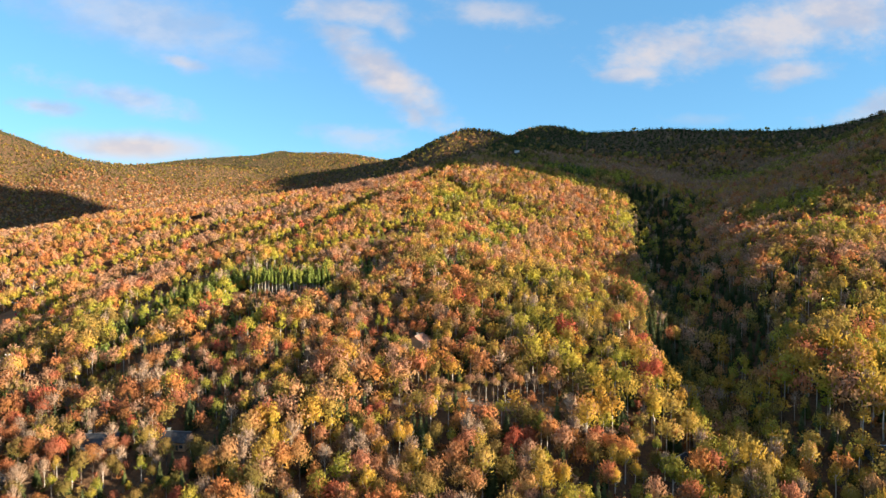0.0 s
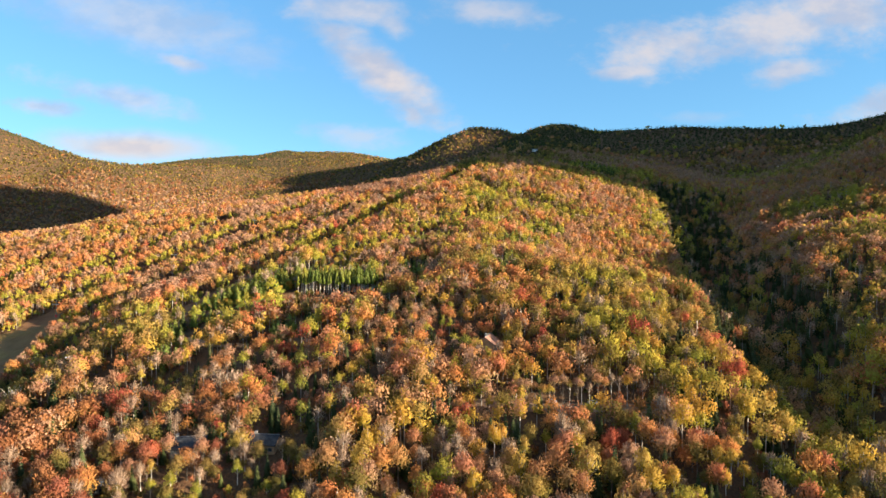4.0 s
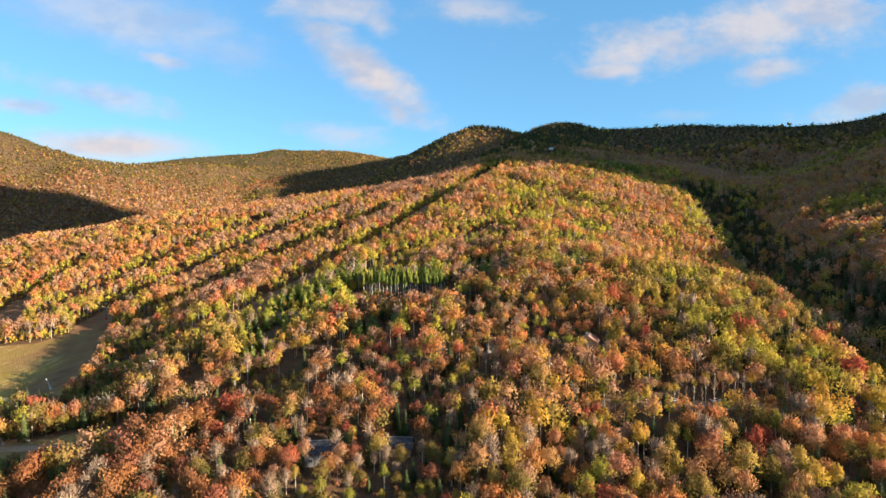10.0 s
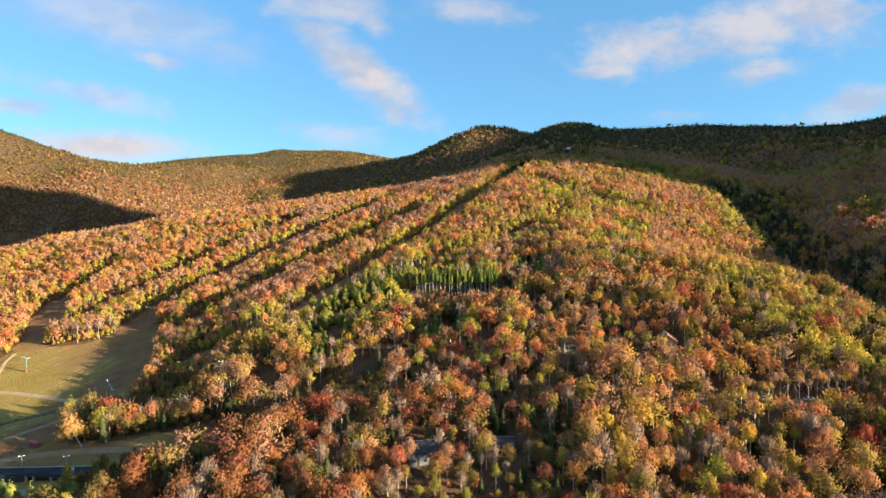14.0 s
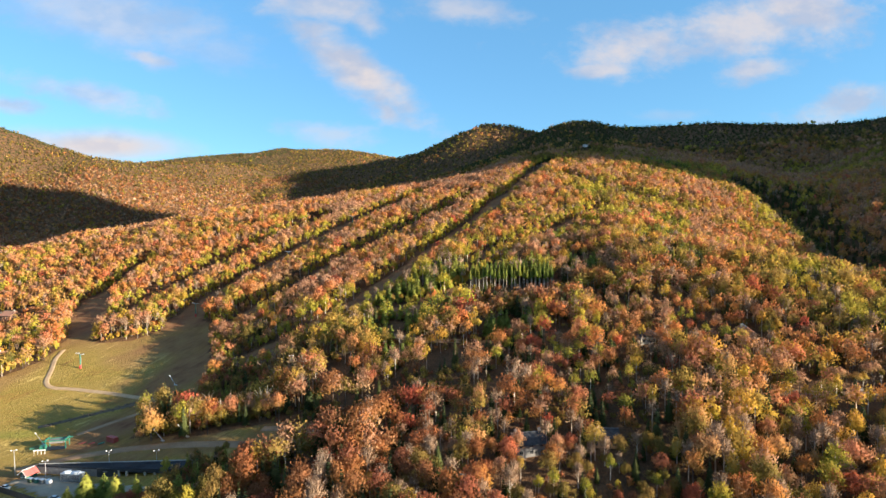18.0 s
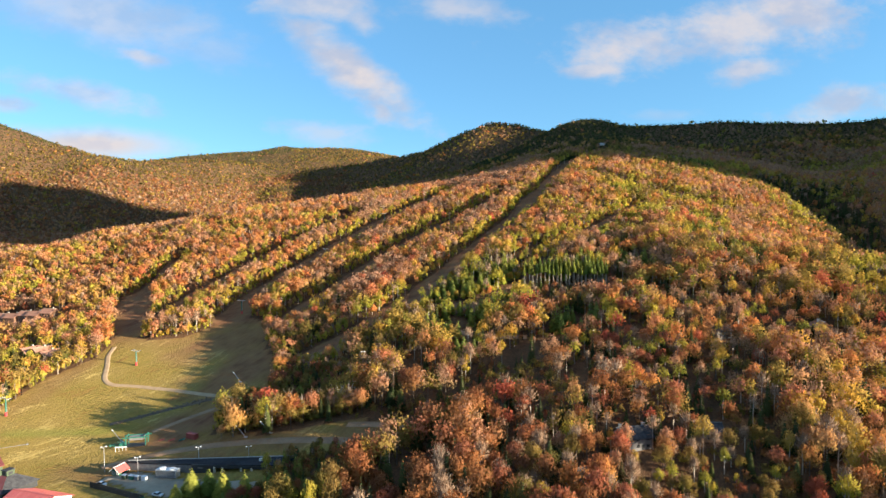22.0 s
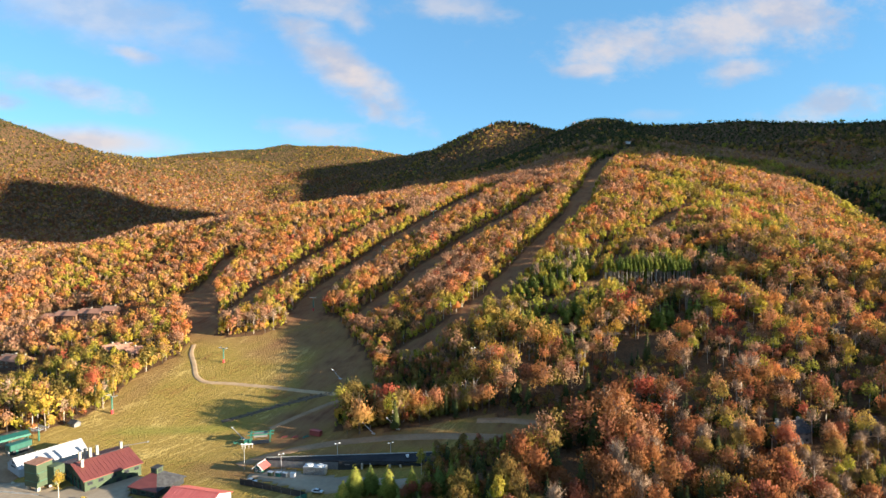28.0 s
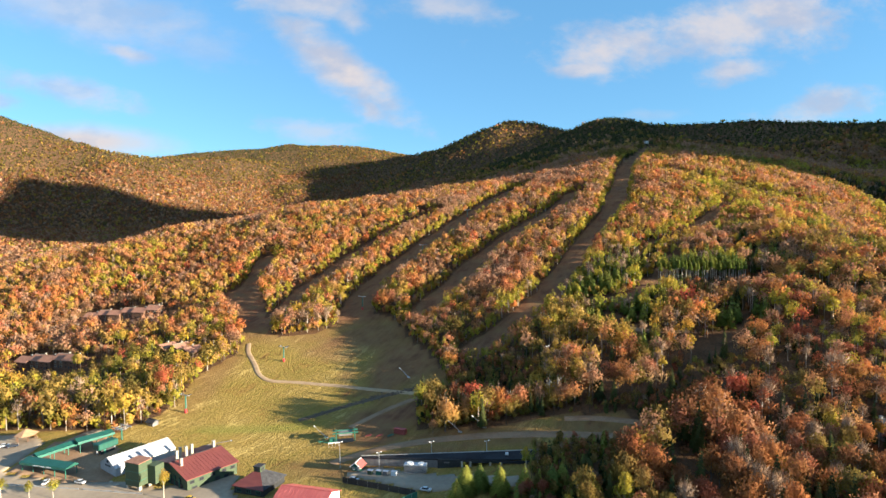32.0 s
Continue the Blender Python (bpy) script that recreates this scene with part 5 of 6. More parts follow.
part("crate", box(1.6, 1.2, 1.2, 0.2, -0.6, -0.6, 0.04), TAN_BOARD, barn)
part("kerb_wall", rod((-42, 8.8, 2.1), (36, 8.8, 6.8), 0.3, sides=4), STONE, barn)
part("roof_vent", rod((22, 4.5, 6.0), (22, 4.5, 6.9), 0.7, sides=12), WHITE_PAINT, barn)
part("wall_sign", box(2.2, 0.06, 0.7, -3.4, 0.6, 3.4), GREY_ROOF, barn, "small grey bar of unreadable lettering")
chill = thing("chiller_unit", -334.5, 253.5, -12, "silver chiller unit with two round fans on top", "machine", sink=0.1)
part("cabinet", box(9.5, 3.2, 3.6, 0, 0, 0.1, 0.08), STEEL, chill)
for px in (-2.3, 2.3):
    part("fan_ring", rod((px, 0, 3.6), (px, 0, 4.1), 1.35, sides=18), WHITE_PAINT, chill)
for i in range(8):
    part("grille_slat", box(9.2, 0.08, 0.12, 0, -1.63, 0.5 + i * 0.36), DARK_PAINT, chill)
for i, (x, y) in enumerate(((-353.5, 255.5), (-350, 254.3), (-347, 253), (-343.5, 252))):
    cab = thing("utility_cabinet", x, y, -25, "grey-green utility cabinet in the service yard", "cabinet", "utility cabinets")
    part("body", box(2.2, 1.4, 1.9, 0, 0, 0, 0.06), (GREEN_BOARD, DARK_GREEN, GREY_ROOF, WHITE_PAINT)[i], cab)
    part("lid", box(2.4, 1.6, 0.14, 0, 0, 1.9, 0.03), STEEL, cab)


def fence(x0, y0, x1, y1, height, mat, label):
    n = int(math.hypot(x1 - x0, y1 - y0) / 2.4)
    turn = math.degrees(math.atan2(y1 - y0, x1 - x0))
    top = thing("screen_fence", x0, y0, turn, label, "fence")
    z0 = float(level(x0, y0))
    for i in range(n):
        f = (i + 0.5) / n
        z = float(level(x0 + (x1 - x0) * f, y0 + (y1 - y0) * f)) - z0
        part("panel", box(2.3, 0.08, height, (i + 0.5) * 2.4, 0, z - 0.1, 0.01), mat, top)
        part("post", box(0.14, 0.16, height + 0.2, i * 2.4, 0.1, z - 0.3), STEEL if i % 2 else mat, top)
    return top


fence(-364.5, 249.5, -334.5, 233, 2.6, DARK_PAINT, "black screen fence round the service yard")
fence(-334.5, 232.5, -346, 226, 2.6, DARK_GREEN, "dark green screen fence round the service yard")
fence(-512, 263, -470, 256, 1.0, STEEL, "low steel railing along the forecourt")
fence(-470, 256, -442, 250, 1.0, STEEL, "low steel railing along the forecourt")


def car(x, y, turn, mat, label, group="parked cars"):
    top = thing("car", x, y, turn, label, "car", group, sink=-0.25)
    part("body", box(4.5, 1.8, 0.75, 0, 0, 0.32, 0.16), mat, top)
    cab = part("cabin", solid([(-1.6, -0.8, 1.02), (1.25, -0.8, 1.02), (1.25, 0.8, 1.02), (-1.6, 0.8, 1.02), (-1.1, -0.66, 1.58), (0.55, -0.66, 1.58), (0.55, 0.66, 1.58), (-1.1, 0.66, 1.58)],
                              [(0, 1, 2, 3), (4, 5, 6, 7), (0, 1, 5, 4), (1, 2, 6, 5), (2, 3, 7, 6), (3, 0, 4, 7)]), GLASS, top)
    part("roof_panel", box(1.7, 1.34, 0.07, -0.27, 0, 1.57, 0.03), mat, cab)
    for px in (-1.4, 1.4):
        for py in (-0.85, 0.85):
            tyre = part("wheel", rod((px, py - 0.1, 0.33), (px, py + 0.1, 0.33), 0.33, sides=14), RUBBER, top)
            part("rim", rod((px, py * 1.12 - 0.02, 0.33), (px, py * 1.12 + 0.02, 0.33), 0.2, sides=10), STEEL, tyre)
    for py in (-0.6, 0.6):
        part("headlight", box(0.08, 0.35, 0.16, 2.24, py, 0.7, 0.02), WHITE_PAINT, top)
        part("tail_light", box(0.08, 0.3, 0.16, -2.24, py, 0.75, 0.02), RED_PAD, top)


car(-331, 236, -20, CAR_WHITE, "white pickup parked by the black fence")
car(-360, 250, -25, CAR_WHITE, "white utility car beside the fence")
car(-529, 299, 25, CAR_WHITE, "white car in the parking lot")
car(-524.5, 298, 25, CAR_DARK, "dark blue car in the parking lot")
car(-535, 297, 25, CAR_SILVER, "silver car in the parking lot")
car(-488, 262, 100, CAR_WHITE, "white cart stored beside the canopy")
car(-474, 261.5, -20, CAR_WHITE, "white utility cart near the tent")
car(-423, 243.5, -30, YELLOW_PAINT, "yellow utility vehicle beside the lodge")
car(12, 252, 0, CAR_SILVER, "silver car behind a row of trunks")
car(30, 249, 0, CAR_WHITE, "white car behind a row of trunks")
for x, y in ((-462, 262), (-458, 259), (-443, 262), (-476, 264), (-422, 258)):
    rock = thing("boulder", x, y, 30 * x, "pale boulder on the forecourt", "boulder", "forecourt boulders")
    bm = bmesh.new()
    bmesh.ops.create_icosphere(bm, subdivisions=2, radius=1.0)
    for v in bm.verts:
        v.co = v.co * (0.8 + 0.4 * noise.noise(v.co * 1.3 + Vector((x, y, 0)))) * 0.9
        v.co.z = v.co.z * 0.7 + 0.35
    part("stone", bm, CHIMNEY, rock)

# ---------------------------------------------------------------- the condominiums and the houses in the woods
for x, y, turn, n, wall_mat in ((-598, 452, -24, 5, BROWN_BOARD), (-590, 545, -15, 6, BROWN_BOARD), (-497, 427, -30, 3, BROWN_BOARD)):
    for i in range(n):
        a = math.radians(turn)
        off = (i - (n - 1) / 2) * 12.5
        house("condominium", x + off * math.cos(a), y + off * math.sin(a) + 2.5 * (i % 2), turn + (90 if n == 3 else 0), 12, 11, 6.5, 3.2, wall_mat, BROWN_ROOF,
              "brown timber condominium with shingled roof among the trees",
              [("-y", -3, 2.0, 1.8, 1.4), ("-y", 2.6, 2.0, 1.8, 1.4), ("-y", -3, 4.8, 1.6, 1.2), ("-y", 2.6, 4.8, 1.6, 1.2), ("+x", 0, 4.8, 1.4, 1.2)],
              [(2.5, 1.5, 1.8)], CHIMNEY if i % 2 else BROWN_BOARD, ("-y", 0, 1.2, 2.1), "row of condominiums")
    KEEP_CLEAR += [(x + s * math.cos(math.radians(turn)) * n * 2.6, y + s * math.sin(math.radians(turn)) * n * 2.6, 9 + (n * 0.7 if n > 3 else -2)) for s in (-2, -1, 0, 1, 2)]
    if n > 3:
        KEEP_CLEAR += [(x + s * 9 + 4, y - 15 - 4 * s, 9) for s in (-2, -1, 0, 1, 2)]
        KEEP_CLEAR += [(x + n * 6.25 + 6 + 9 * q, y - n * 2.6 - 2 - 4 * q, 9) for q in (0, 1, 2)]
ribbon("access_road", [(-660, 438), (-620, 432), (-580, 420), (-550, 412)], 2.4, ASPHALT, "grey access road below the condominiums")
house("field_shed", -471, 323, -30, 4.5, 3.4, 2.2, 1.0, GREY_ROOF, SLATE_ROOF, "small grey shed at the field's edge")
FOREST_HOUSES = [
    ("grey_house", -142, 231, 8, 13, 8.5, 5.2, 3.0, GREY_ROOF, SLATE_ROOF, "two-storey grey house with blue-grey slate roof", [(-5, 0.8, 1.6), (5, 0.8, 1.6)]),
    ("annex_house", -169, 213, 15, 10, 7, 3.8, 2.4, GREY_ROOF, SLATE_ROOF, "low grey house with slate roof under bare trees", []),
    ("cabin", -111, 232, -8, 11, 7.5, 4.0, 2.6, TAN_BOARD, SLATE_ROOF, "wooden house with dark shingled roof in the woods", [(-4.5, 0.8, 1.5)]),
    ("white_house", -62, 308, 5, 8.5, 6, 4.4, 2.0, STONE, SLATE_ROOF, "pale grey house half hidden by trees", []),
    ("cedar_cabin", -13, 298, 70, 11, 9, 5.8, 3.2, TAN_BOARD, BROWN_ROOF, "tan cedar cabin with brown roof in the woods", [(1.0, 1.2, 1.5)]),
    ("round_roof_house", 87, 204, 40, 9, 8, 4.0, 2.8, GREY_ROOF, BLACK_ROOF, "house with dark slate roof in the woods", []),
    ("dark_barn", 160, 191, -6, 20, 12, 4.2, 3.0, DARK_PAINT, BLACK_ROOF, "large barn with dark slate roof beside the woods", []),
]
for name, x, y, turn, l, w, wall, rise, wm, rm, label, stacks in FOREST_HOUSES:
    house(name, x, y, turn, l, w, wall, rise, wm, rm, label,
          [("-y", u, z, 1.5, 1.4) for u in (-l / 3, 0, l / 3) for z in ((1.9, 4.6) if wall > 5 else (1.9,))] + [("-x", u, 1.9, 1.4, 1.3) for u in (-w / 4, w / 4)] + [("+x", 0, 1.9, 1.4, 1.3)],
          stacks, GREY_ROOF if wm is not DARK_PAINT else STEEL, ("-y", l / 6, 1.1, 2.1), sink=1.0)
    KEEP_CLEAR += [(x, y, max(l, w) * 0.48 + 1), (x + 1, y - max(l, w) * 0.7, max(l, w) * 0.32 + 1.5)]
KEEP_CLEAR += [(-612 + 12 * i, 432 - 5 * i, 10) for i in range(5)]
KEEP_CLEAR += [(4, 252, 6), (16, 250, 6), (28, 248, 6), (40, 246, 6), (-10, 255, 6), (-203, 375, 11), (-192, 360, 9)]

hutop = thing("summit_terminal", 145, 1104, 30, "pale lift terminal at the top of the trail", "lift station", sink=0.3)
part("body", box(9, 5, 4, 0, 0, 0, 0.2), WHITE_PAINT, hutop)
part("roof", box(11, 6, 0.6, 0, 0, 4.6, 0.2), STEEL, hutop)
for px in (-3, 3):
    part("pylon", rod((px, 0, 3.8), (px, 0, 4.8), 0.4), STEEL, hutop)

# rocks and cut earth along the ditch
stones = []
for i in range(170):
    f = rng.uniform(0, 1)
    x, y = -393 + 60 * f + rng.normal() * 1.3, 326 + 18 * f - 6 * math.sin(f * 3.1) * -1 + rng.normal() * 1.5
    s = rng.uniform(0.25, 0.85)
    stones.append((np.array([(math.cos(a) * s * rng.uniform(0.7, 1.2), math.sin(a) * s * rng.uniform(0.7, 1.2), zz * s) for zz in (-0.5, 0.45) for a in np.linspace(0, 5.0, 5)] + [(0, 0, 0.75 * s)]) + (x, y, float(level(x, y))),
                   [(j, (j + 1) % 5, 5 + (j + 1) % 5) for j in range(5)] + [(j, 5 + (j + 1) % 5, 5 + j) for j in range(5)] + [(5 + j, 5 + (j + 1) % 5, 10) for j in range(5)]))
sv, sf = weld(stones)
tagged(mesh_object("ditch_rocks", sv, sf, DITCH_STONE), "brown rocks lining a ditch across the grass", "rocks", kind="stuff")


# a pine plantation and a row of tall bare-trunked trees, each with open ground before it
PLANTED = [(-146 + 2.9 * i + 0.7 * j, 426 - 0.22 * 2.9 * i + 3.4 * j) for j in range(4) for i in range(21)]
KEEP_CLEAR += [(-146 + 6 * i, 424 - 1.3 * i, 8) for i in range(11)] + [(-4 + 6 * i, 240, 5) for i in range(9)]
X, Y = np.array([q[0] for q in PLANTED]) + rng.uniform(-0.7, 0.7, 84), np.array([q[1] for q in PLANTED]) + rng.uniform(-0.7, 0.7, 84)
tv, tf = tube([(0, 0, -1), (0.1, 0, 8), (0, 0.1, 15)], [0.27, 0.21, 0.06], 5)
size = rng.uniform(0.85, 1.15, 84)
grow("plantation_trunks", "straight pale pine trunks in a plantation edge", X, Y, level(X, Y), size, [tv[tf].reshape(-1, 3)], PALE_BARK, category="trunks")
grow("plantation_crowns", "green pine tops of a plantation on the hillside", X, Y, level(X, Y), size, [cone_crown(170, 0.7, 2.0, 17.0, 9.5) for _ in range(4)], LEAF["pine"])
# ---------------------------------------------------------------- the woods, from far to near
far_x, far_y = stand(8.8, 1050, 1900)
farther_x, farther_y = stand(10.5, 1900, 4300)
size_far = np.concatenate([np.full(len(far_x), 1.15), np.full(len(farther_x), 1.12)])
X, Y = np.concatenate([far_x, farther_x]), np.concatenate([far_y, farther_y])
Z = level(X, Y)
seen = np.zeros(len(X), bool)          # leave out what lies behind the ridges
for ex in (-340, -170, 0):
    clear = np.ones(len(X), bool)
    for f in np.linspace(0.3, 0.97, 36):
        clear &= level(ex + (X - ex) * f, Y * f) - 14 < EYE + (Z + 14 - EYE) * f
    seen |= clear
X, Y, Z, size_far = X[seen], Y[seen], Z[seen], size_far[seen]
kinds, _ = species(X, Y, Z)
scale = size_far * rng.uniform(0.8, 1.2, len(X)) * np.where(kinds == "spruce", 0.85, 1.0)
for kind in LEAF:
    idx = kinds == kind
    if idx.sum():
        shapes = [cone_crown(12, 2.8, 4.6, 7.6, -1.5) if kind in ("spruce", "pine") else broad_crown(8, 3.1, 6.0, 2.6, 3.2, 6) for _ in range(3)]
        grow("distant_woods", WOOD_LABEL[kind].replace("hillside", "far mountainside"), X[idx], Y[idx], Z[idx], scale[idx], shapes, LEAF[kind], soft=0.96)

# the same woods go on round the valley, under and beside the flight line
for lo_x, hi_x, lo_y, hi_y, step, count, size, radius, half in ((-1500, 330, -600, 1300, 19.0, 8, 5.2, 9.5, 4.0), (-560, 230, -230, 162, 8.0, 18, 2.2, 5.2, 5.0)):
    OX, OY = (v.ravel() + rng.uniform(-0.5, 0.5, v.size) * step for v in np.meshgrid(np.arange(lo_x, hi_x, step), np.arange(lo_y, hi_y, step * 0.9)))
    under = (OX > -560) & (OX < 230) & (OY > -230) & (OY < 162)
    outer = ((OX < -430 - 0.70 * OY) | (OX > 95 + 0.82 * OY) | (OY < 162)) & ((OY < 170) | (OX < -730) | (OX > -560)) & (openness(OX, OY) < 0.3) & (under == (step < 10))
    OX, OY = OX[outer], OY[outer]
    mixed = rng.uniform(0, 1, len(OX)) * 0.6 + lattice(OX, OY, 30, 51) * 0.4
    for kind, lo, hi in (("maple", 0.0, 0.4), ("gold", 0.4, 0.56), ("olive", 0.56, 0.74), ("spruce", 0.74, 1.0)):
        idx = (mixed >= lo) & (mixed < hi)
        grow("outer_woods", WOOD_LABEL[kind].replace("hillside", "valley sides"), OX[idx], OY[idx], level(OX[idx], OY[idx]), rng.uniform(0.7, 1.15, idx.sum()),
             [cone_crown(count, size, radius * 0.75, half * 3, 0.5) if kind == "spruce" else broad_crown(count, size, radius, half, half + 2, 6) for _ in range(4)], LEAF[kind])

for step, dmin, dmax, count, size, name in ((6.1, 520, 1050, 56, 1.2, "upper_woods"), (6.1, 340, 520, 130, 0.82, "hillside_woods"), (6.1, NEAR_WOODS, 340, 250, 0.60, "valley_woods")):
    X, Y = stand(step, dmin, dmax)
    Z = level(X, Y)
    kinds, edge = species(X, Y, Z)
    scale = rng.uniform(0.84, 1.18, len(X)) * stature(X, Y) * np.where(edge, 0.8, 1.0) * (0.94 if dmin > 500 else 1.0)
    for kind in LEAF:
        idx = kinds == kind
        if idx.sum():
            grow(name, WOOD_LABEL[kind], X[idx], Y[idx], Z[idx], scale[idx], crowns(kind, count, size, 5), LEAF[kind])
    tv, tf = tube([(0, 0, -1), (0.2, 0, 7), (0, 0.2, 13)], [0.3, 0.2, 0.08], 3)
    for mat, pick, label in ((BARK, (rng.uniform(0, 1, len(X)) < (1.0 if dmax < 600 else 0.1)) & np.isin(kinds, ("maple", "rust", "red", "olive", "spruce", "pine")), "brown trunks of the hillside woods"),
                             (PALE_BARK, (rng.uniform(0, 1, len(X)) < (1.0 if dmax < 600 else 0.3)) & np.isin(kinds, ("gold", "lime", "bare")), "pale birch and aspen trunks of the hillside woods")):
        grow(name + "_trunks", label, X[pick], Y[pick], Z[pick], scale[pick], [tv[tf].reshape(-1, 3)], mat, category="trunks")

# bushes between the trunks, and a hem of saplings along the cleared trails
X, Y = stand(8.0, 0, 400)
lush = rng.uniform(0, 1, len(X))
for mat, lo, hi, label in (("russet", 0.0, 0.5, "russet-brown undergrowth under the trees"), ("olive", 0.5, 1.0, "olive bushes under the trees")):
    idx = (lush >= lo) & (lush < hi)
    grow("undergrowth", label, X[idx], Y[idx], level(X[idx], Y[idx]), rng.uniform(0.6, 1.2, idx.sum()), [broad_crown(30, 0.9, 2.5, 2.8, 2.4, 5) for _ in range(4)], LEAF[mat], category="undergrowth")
X, Y = stand(4.2, 0, 420)
idx = scrub(X, Y)
X, Y = X[idx], Y[idx]
lush = rng.uniform(0, 1, len(X))
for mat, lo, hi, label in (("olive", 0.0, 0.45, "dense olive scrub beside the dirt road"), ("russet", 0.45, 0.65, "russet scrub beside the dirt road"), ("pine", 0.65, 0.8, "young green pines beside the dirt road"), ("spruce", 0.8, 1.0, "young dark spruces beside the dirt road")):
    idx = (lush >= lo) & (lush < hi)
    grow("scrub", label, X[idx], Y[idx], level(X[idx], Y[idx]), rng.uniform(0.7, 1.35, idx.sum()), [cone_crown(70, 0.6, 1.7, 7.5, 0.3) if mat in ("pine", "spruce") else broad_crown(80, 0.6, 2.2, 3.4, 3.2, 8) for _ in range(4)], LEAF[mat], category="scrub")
X = rng.uniform(-326, -254, 90)
Y = 296 + rng.uniform(-3.5, 6, 90) - 0.04 * (X + 290)
lush = rng.uniform(0, 1, 90)
for mat, lo, hi, label in (("olive", 0.0, 0.5, "olive bushes under the row of maples"), ("russet", 0.5, 0.8, "russet bushes under the row of maples"), ("gold", 0.8, 1.0, "yellow bushes under the row of maples")):
    idx = (lush >= lo) & (lush < hi)
    grow("hedge", label, X[idx], Y[idx], level(X[idx], Y[idx]), rng.uniform(0.7, 1.3, idx.sum()), [broad_crown(150, 0.5, 2.4, 2.8, 2.4, 8) for _ in range(4)], LEAF[mat], category="bushes")
X, Y = stand(4.4, 300, 820)
hem = np.zeros(len(X), bool)
for half, line in TRAILS:
    hem |= off_line(X, Y, line) < half + 6
hem |= inside(X, Y, [(x - 8, y) for x, y in FIELD]) | inside(X, Y, [(x + 8, y) for x, y in FIELD]) | inside(X, Y, [(x, y + 8) for x, y in FIELD])
X, Y = X[hem], Y[hem]
lush = rng.uniform(0, 1, len(X))
for mat, lo, hi, label in (("lime", 0.0, 0.5, "yellow-green saplings hemming the cleared trails"), ("gold", 0.5, 0.75, "golden saplings hemming the cleared trails"), ("maple", 0.75, 1.0, "orange saplings hemming the cleared trails")):
    idx = (lush >= lo) & (lush < hi)
    grow("trailside_saplings", label, X[idx], Y[idx], level(X[idx], Y[idx]), rng.uniform(0.7, 1.7, idx.sum()), [broad_crown(30, 0.9, 2.2, 3.0, 2.6, 5) for _ in range(4)], LEAF[mat], category="saplings")

# the nearest trees stand singly
TREE_NAME = {"russet": "oak_tree", "maple": "maple_tree", "rust": "beech_tree", "gold": "birch_tree", "olive": "ash_tree", "lime": "aspen_tree", "red": "red_maple_tree",
             "bare": "bare_tree", "spruce": "spruce_tree", "pine": "pine_tree"}
TREE_LABEL = {"russet": "tree with russet-brown leaves darkened for dim light", "maple": "tall maple with orange autumn leaves in the woods", "rust": "beech with thinning rust-brown leaves in the woods",
              "gold": "slender birch with golden leaves and pale trunk", "olive": "broad tree with half-turned olive and bronze leaves",
              "lime": "young aspen with yellow-green leaves and pale trunk", "red": "maple with bright red autumn leaves",
              "bare": "leafless tree with pale trunk and fine grey twigs", "spruce": "dark green pointed spruce among autumn trees",
              "pine": "green pine with soft tiered branches"}
MASTER = {}


def tree_master(kind):
    """Four trees of each kind, from which the single ones are copied."""
    made = []
    for crown in crowns(kind, 170 if kind in ("spruce", "pine") else 820, 0.40 if kind not in ("spruce", "pine") else 0.6, 4):
        if kind in ("spruce", "pine"):
            crown = np.concatenate([crown, cone_crown(300, 0.6, 2.8 if kind == "spruce" else 4.4)])
        top = new(TREE_NAME[kind])
        tv, tf = trunk_shape(13.5 if kind in ("spruce", "pine") else 14.0, 0.28, 0 if kind in ("spruce", "pine") else (9 if kind == "bare" else 6))
        mesh_object("trunk", tv, tf, PALE_BARK if kind in ("gold", "lime", "bare") else BARK, top, smooth=True)
        crown, facing, rise = outward(crown)
        mesh_object("crown", crown, tris(crown), LEAF[kind], top, rise=rise, normals=facing)
        tagged(top, TREE_LABEL[kind], "tree", "trees of the near woods")
        made.append([top, False])
    return made


def plant(kind, x, y, s):
    """Sets one single tree: the master itself the first time, then copies."""
    if kind not in MASTER:
        MASTER[kind] = tree_master(kind)
    pick = MASTER[kind][int(rng.integers(0, 4))]
    m = pose(x, y, float(level(x, y)), 0, 0, float(rng.uniform(0, 360)))
    top = copy_thing(pick[0], m) if pick[1] else pick[0]
    pick[1] = True
    top.matrix_basis = m @ Matrix.Diagonal((s * float(rng.uniform(0.9, 1.12)), s * float(rng.uniform(0.9, 1.12)), s, 1))
    return top


X, Y = stand(6.0, 0, NEAR_WOODS)
kinds, edge = species(X, Y, level(X, Y))
for x, y, kind, e in zip(X, Y, kinds, edge):
    plant(kind, float(x), float(y), float(rng.uniform(0.74, 1.18) * stature(x, y)) * 0.95)

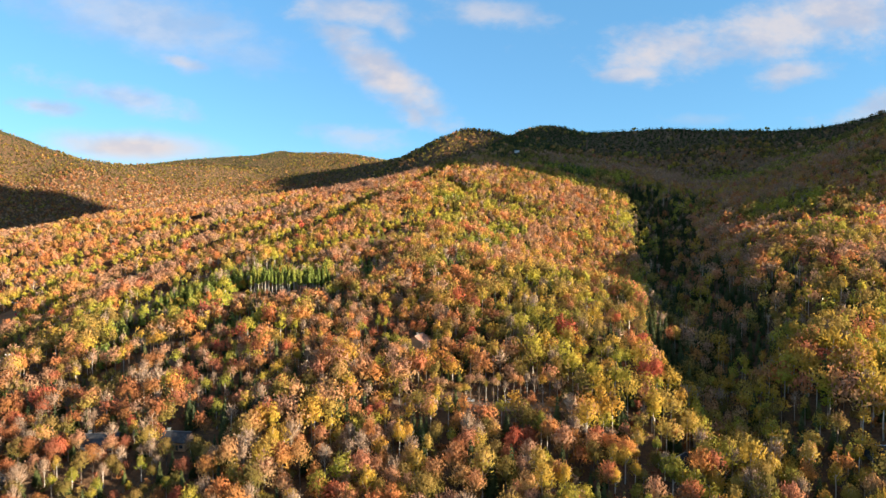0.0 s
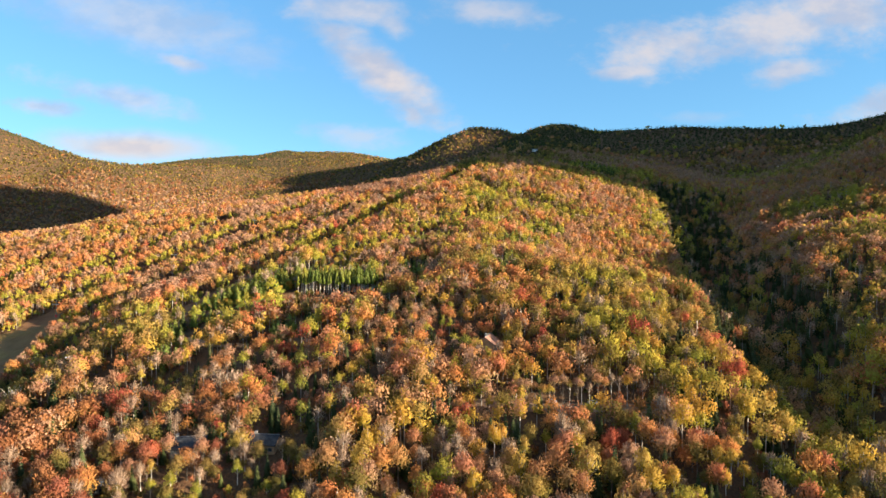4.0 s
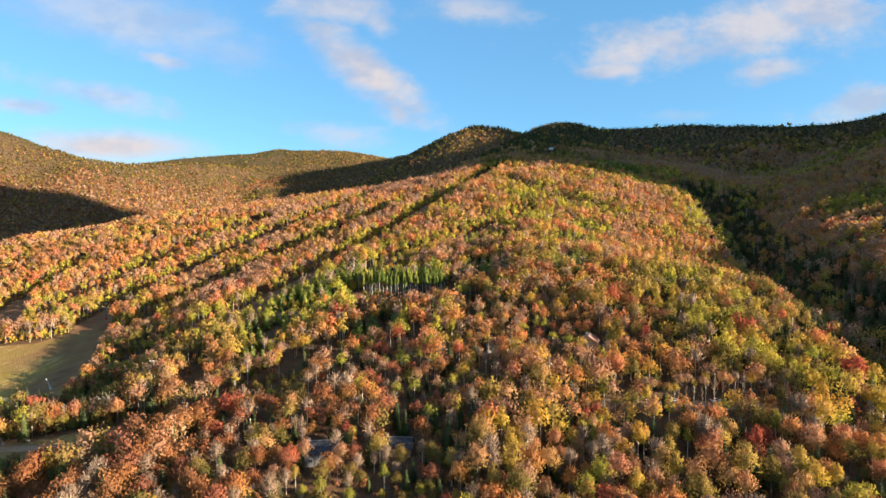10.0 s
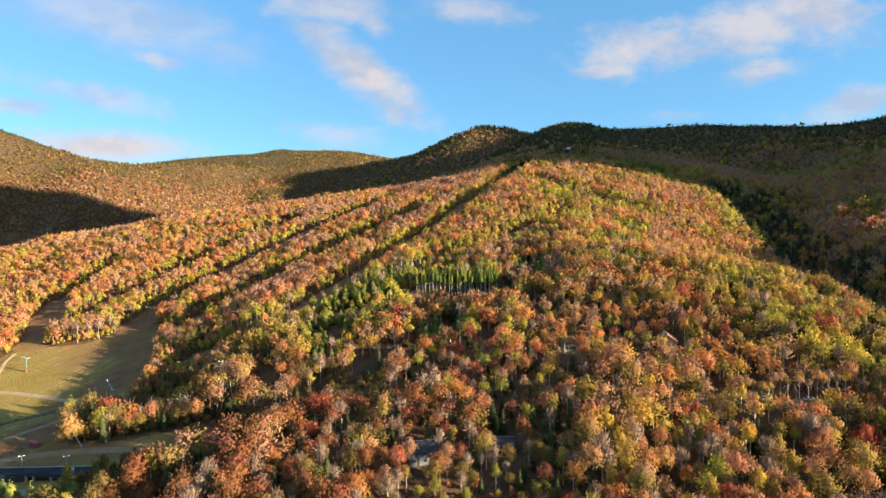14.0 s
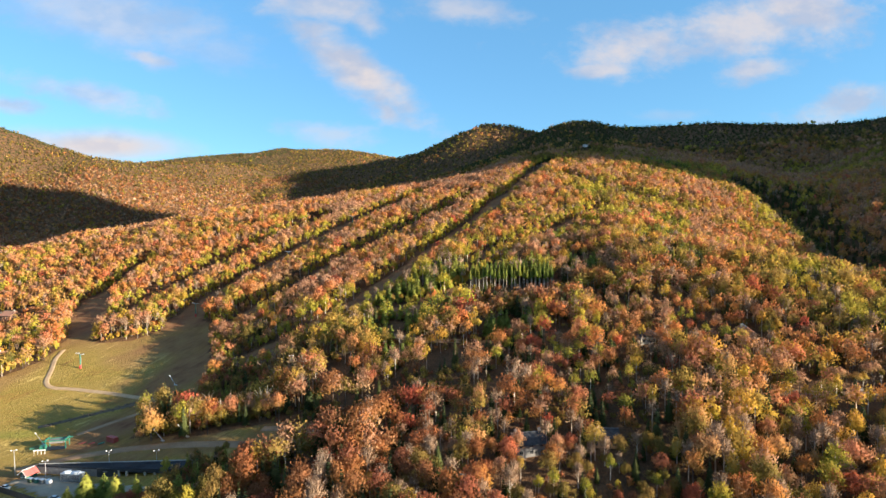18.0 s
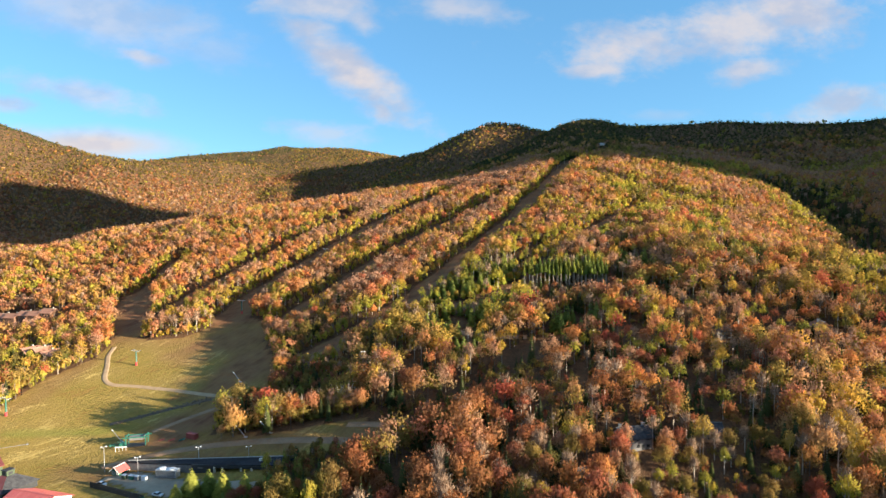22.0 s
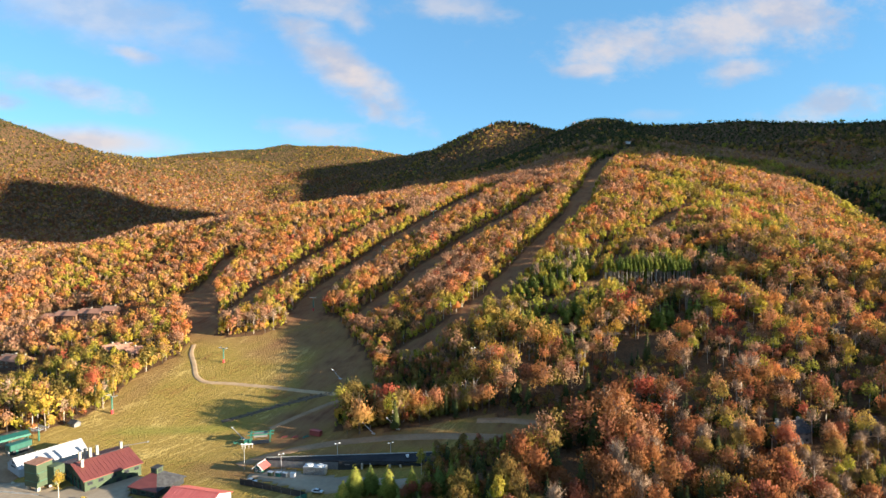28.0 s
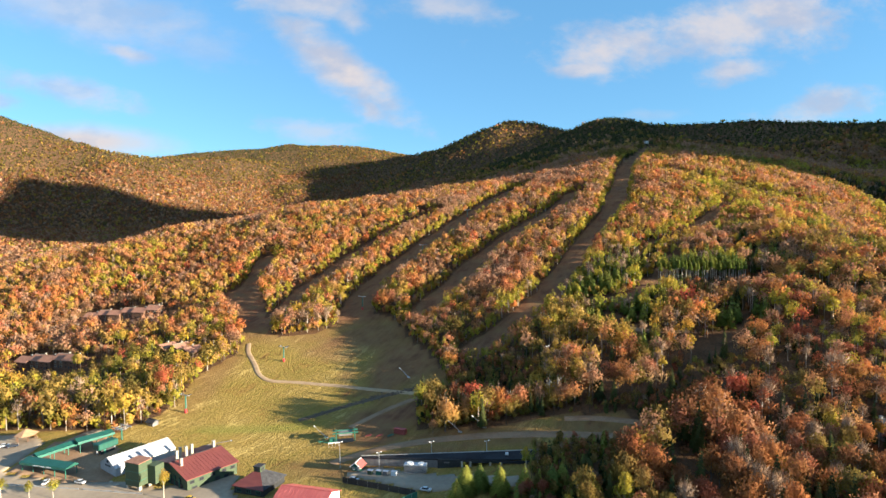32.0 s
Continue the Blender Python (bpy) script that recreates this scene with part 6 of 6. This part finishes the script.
# the row of tall trunks by the forest drive
for i in range(17):
    kind, s = ("rust", "gold", "maple", "bare")[int(rng.integers(0, 4))], float(rng.uniform(0.75, 1.0))
    top = plant(kind, -3 + 3.1 * i + float(rng.uniform(-0.8, 0.8)), 247.5 - 0.1 * i + float(rng.uniform(-1, 1)), s)
    top.matrix_basis = top.matrix_basis @ Matrix.Diagonal((0.62, 0.62, 1.0, 1))
    for o in top.children:
        if o.name.startswith("crown"):
            o.matrix_basis = pose(0, 0, 7.5) @ Matrix.Diagonal((1, 1, 0.55, 1))

# trees that stand by themselves round the base
SINGLE = [("maple", -319, 291, 1.05), ("gold", -314, 294, 0.6), ("maple", -325, 292, 0.4), ("lime", -327, 300, 0.6), ("spruce", -328, 312, 0.8), ("spruce", -326, 320, 0.7),
          ("gold", -434, 246, 0.8), ("lime", -499, 252, 0.5), ("lime", -487, 250, 0.5), ("lime", -478, 250, 0.5), ("pine", -316, 231, 1.0), ("pine", -310, 233, 0.85),
          ("pine", -303, 228, 1.0), ("pine", -294, 226, 0.9), ("pine", -284, 224, 0.95), ("pine", -320, 226, 0.8), ("pine", -279, 228, 0.8), ("lime", -290, 242, 0.7), ("olive", -281, 250, 0.5), ("olive", -283, 256, 0.45), ("olive", -276, 246, 0.5),
          ("olive", -273, 254, 0.5), ("maple", -308, 297, 0.85), ("gold", -302, 296, 0.8), ("rust", -298, 298, 0.85), ("maple", -292, 296, 0.9), ("gold", -286, 295, 0.7), ("maple", -281, 296, 0.85),
          ("olive", -276, 297, 0.75), ("rust", -271, 296, 0.8), ("gold", -266, 295, 0.8), ("bare", -262, 294, 0.85), ("maple", -258, 293, 0.75), ("spruce", -330, 306, 0.7), ("spruce", -325, 308, 0.55), ("spruce", -331, 317, 0.6), ("spruce", -323, 315, 0.8), ("spruce", -312, 303, 0.6), ("olive", -304, 303, 0.6), ("olive", -294, 304, 0.7),
          ("red", -478, 356, 1.2), ("gold", -473, 351, 0.9), ("lime", -469, 347, 0.7), ("lime", -345, 452, 0.5)]
for kind, x, y, s in SINGLE:
    top = plant(kind, x, y, s * (1.4 if 285 < y < 300 else 1.0))
    if kind == "pine":
        top.matrix_basis = top.matrix_basis @ Matrix.Diagonal((1.25, 1.25, 0.85, 1))
    elif 285 < y < 300:                                    # leafy to the ground along the road
        for o in top.children:
            if o.name.startswith("crown"):
                o.matrix_basis = pose(0, 0, -4.2)
for made in MASTER.values():
    for top, used in made:
        if not used:
            for o in (*top.children_recursive, top):
                bpy.data.objects.remove(o)
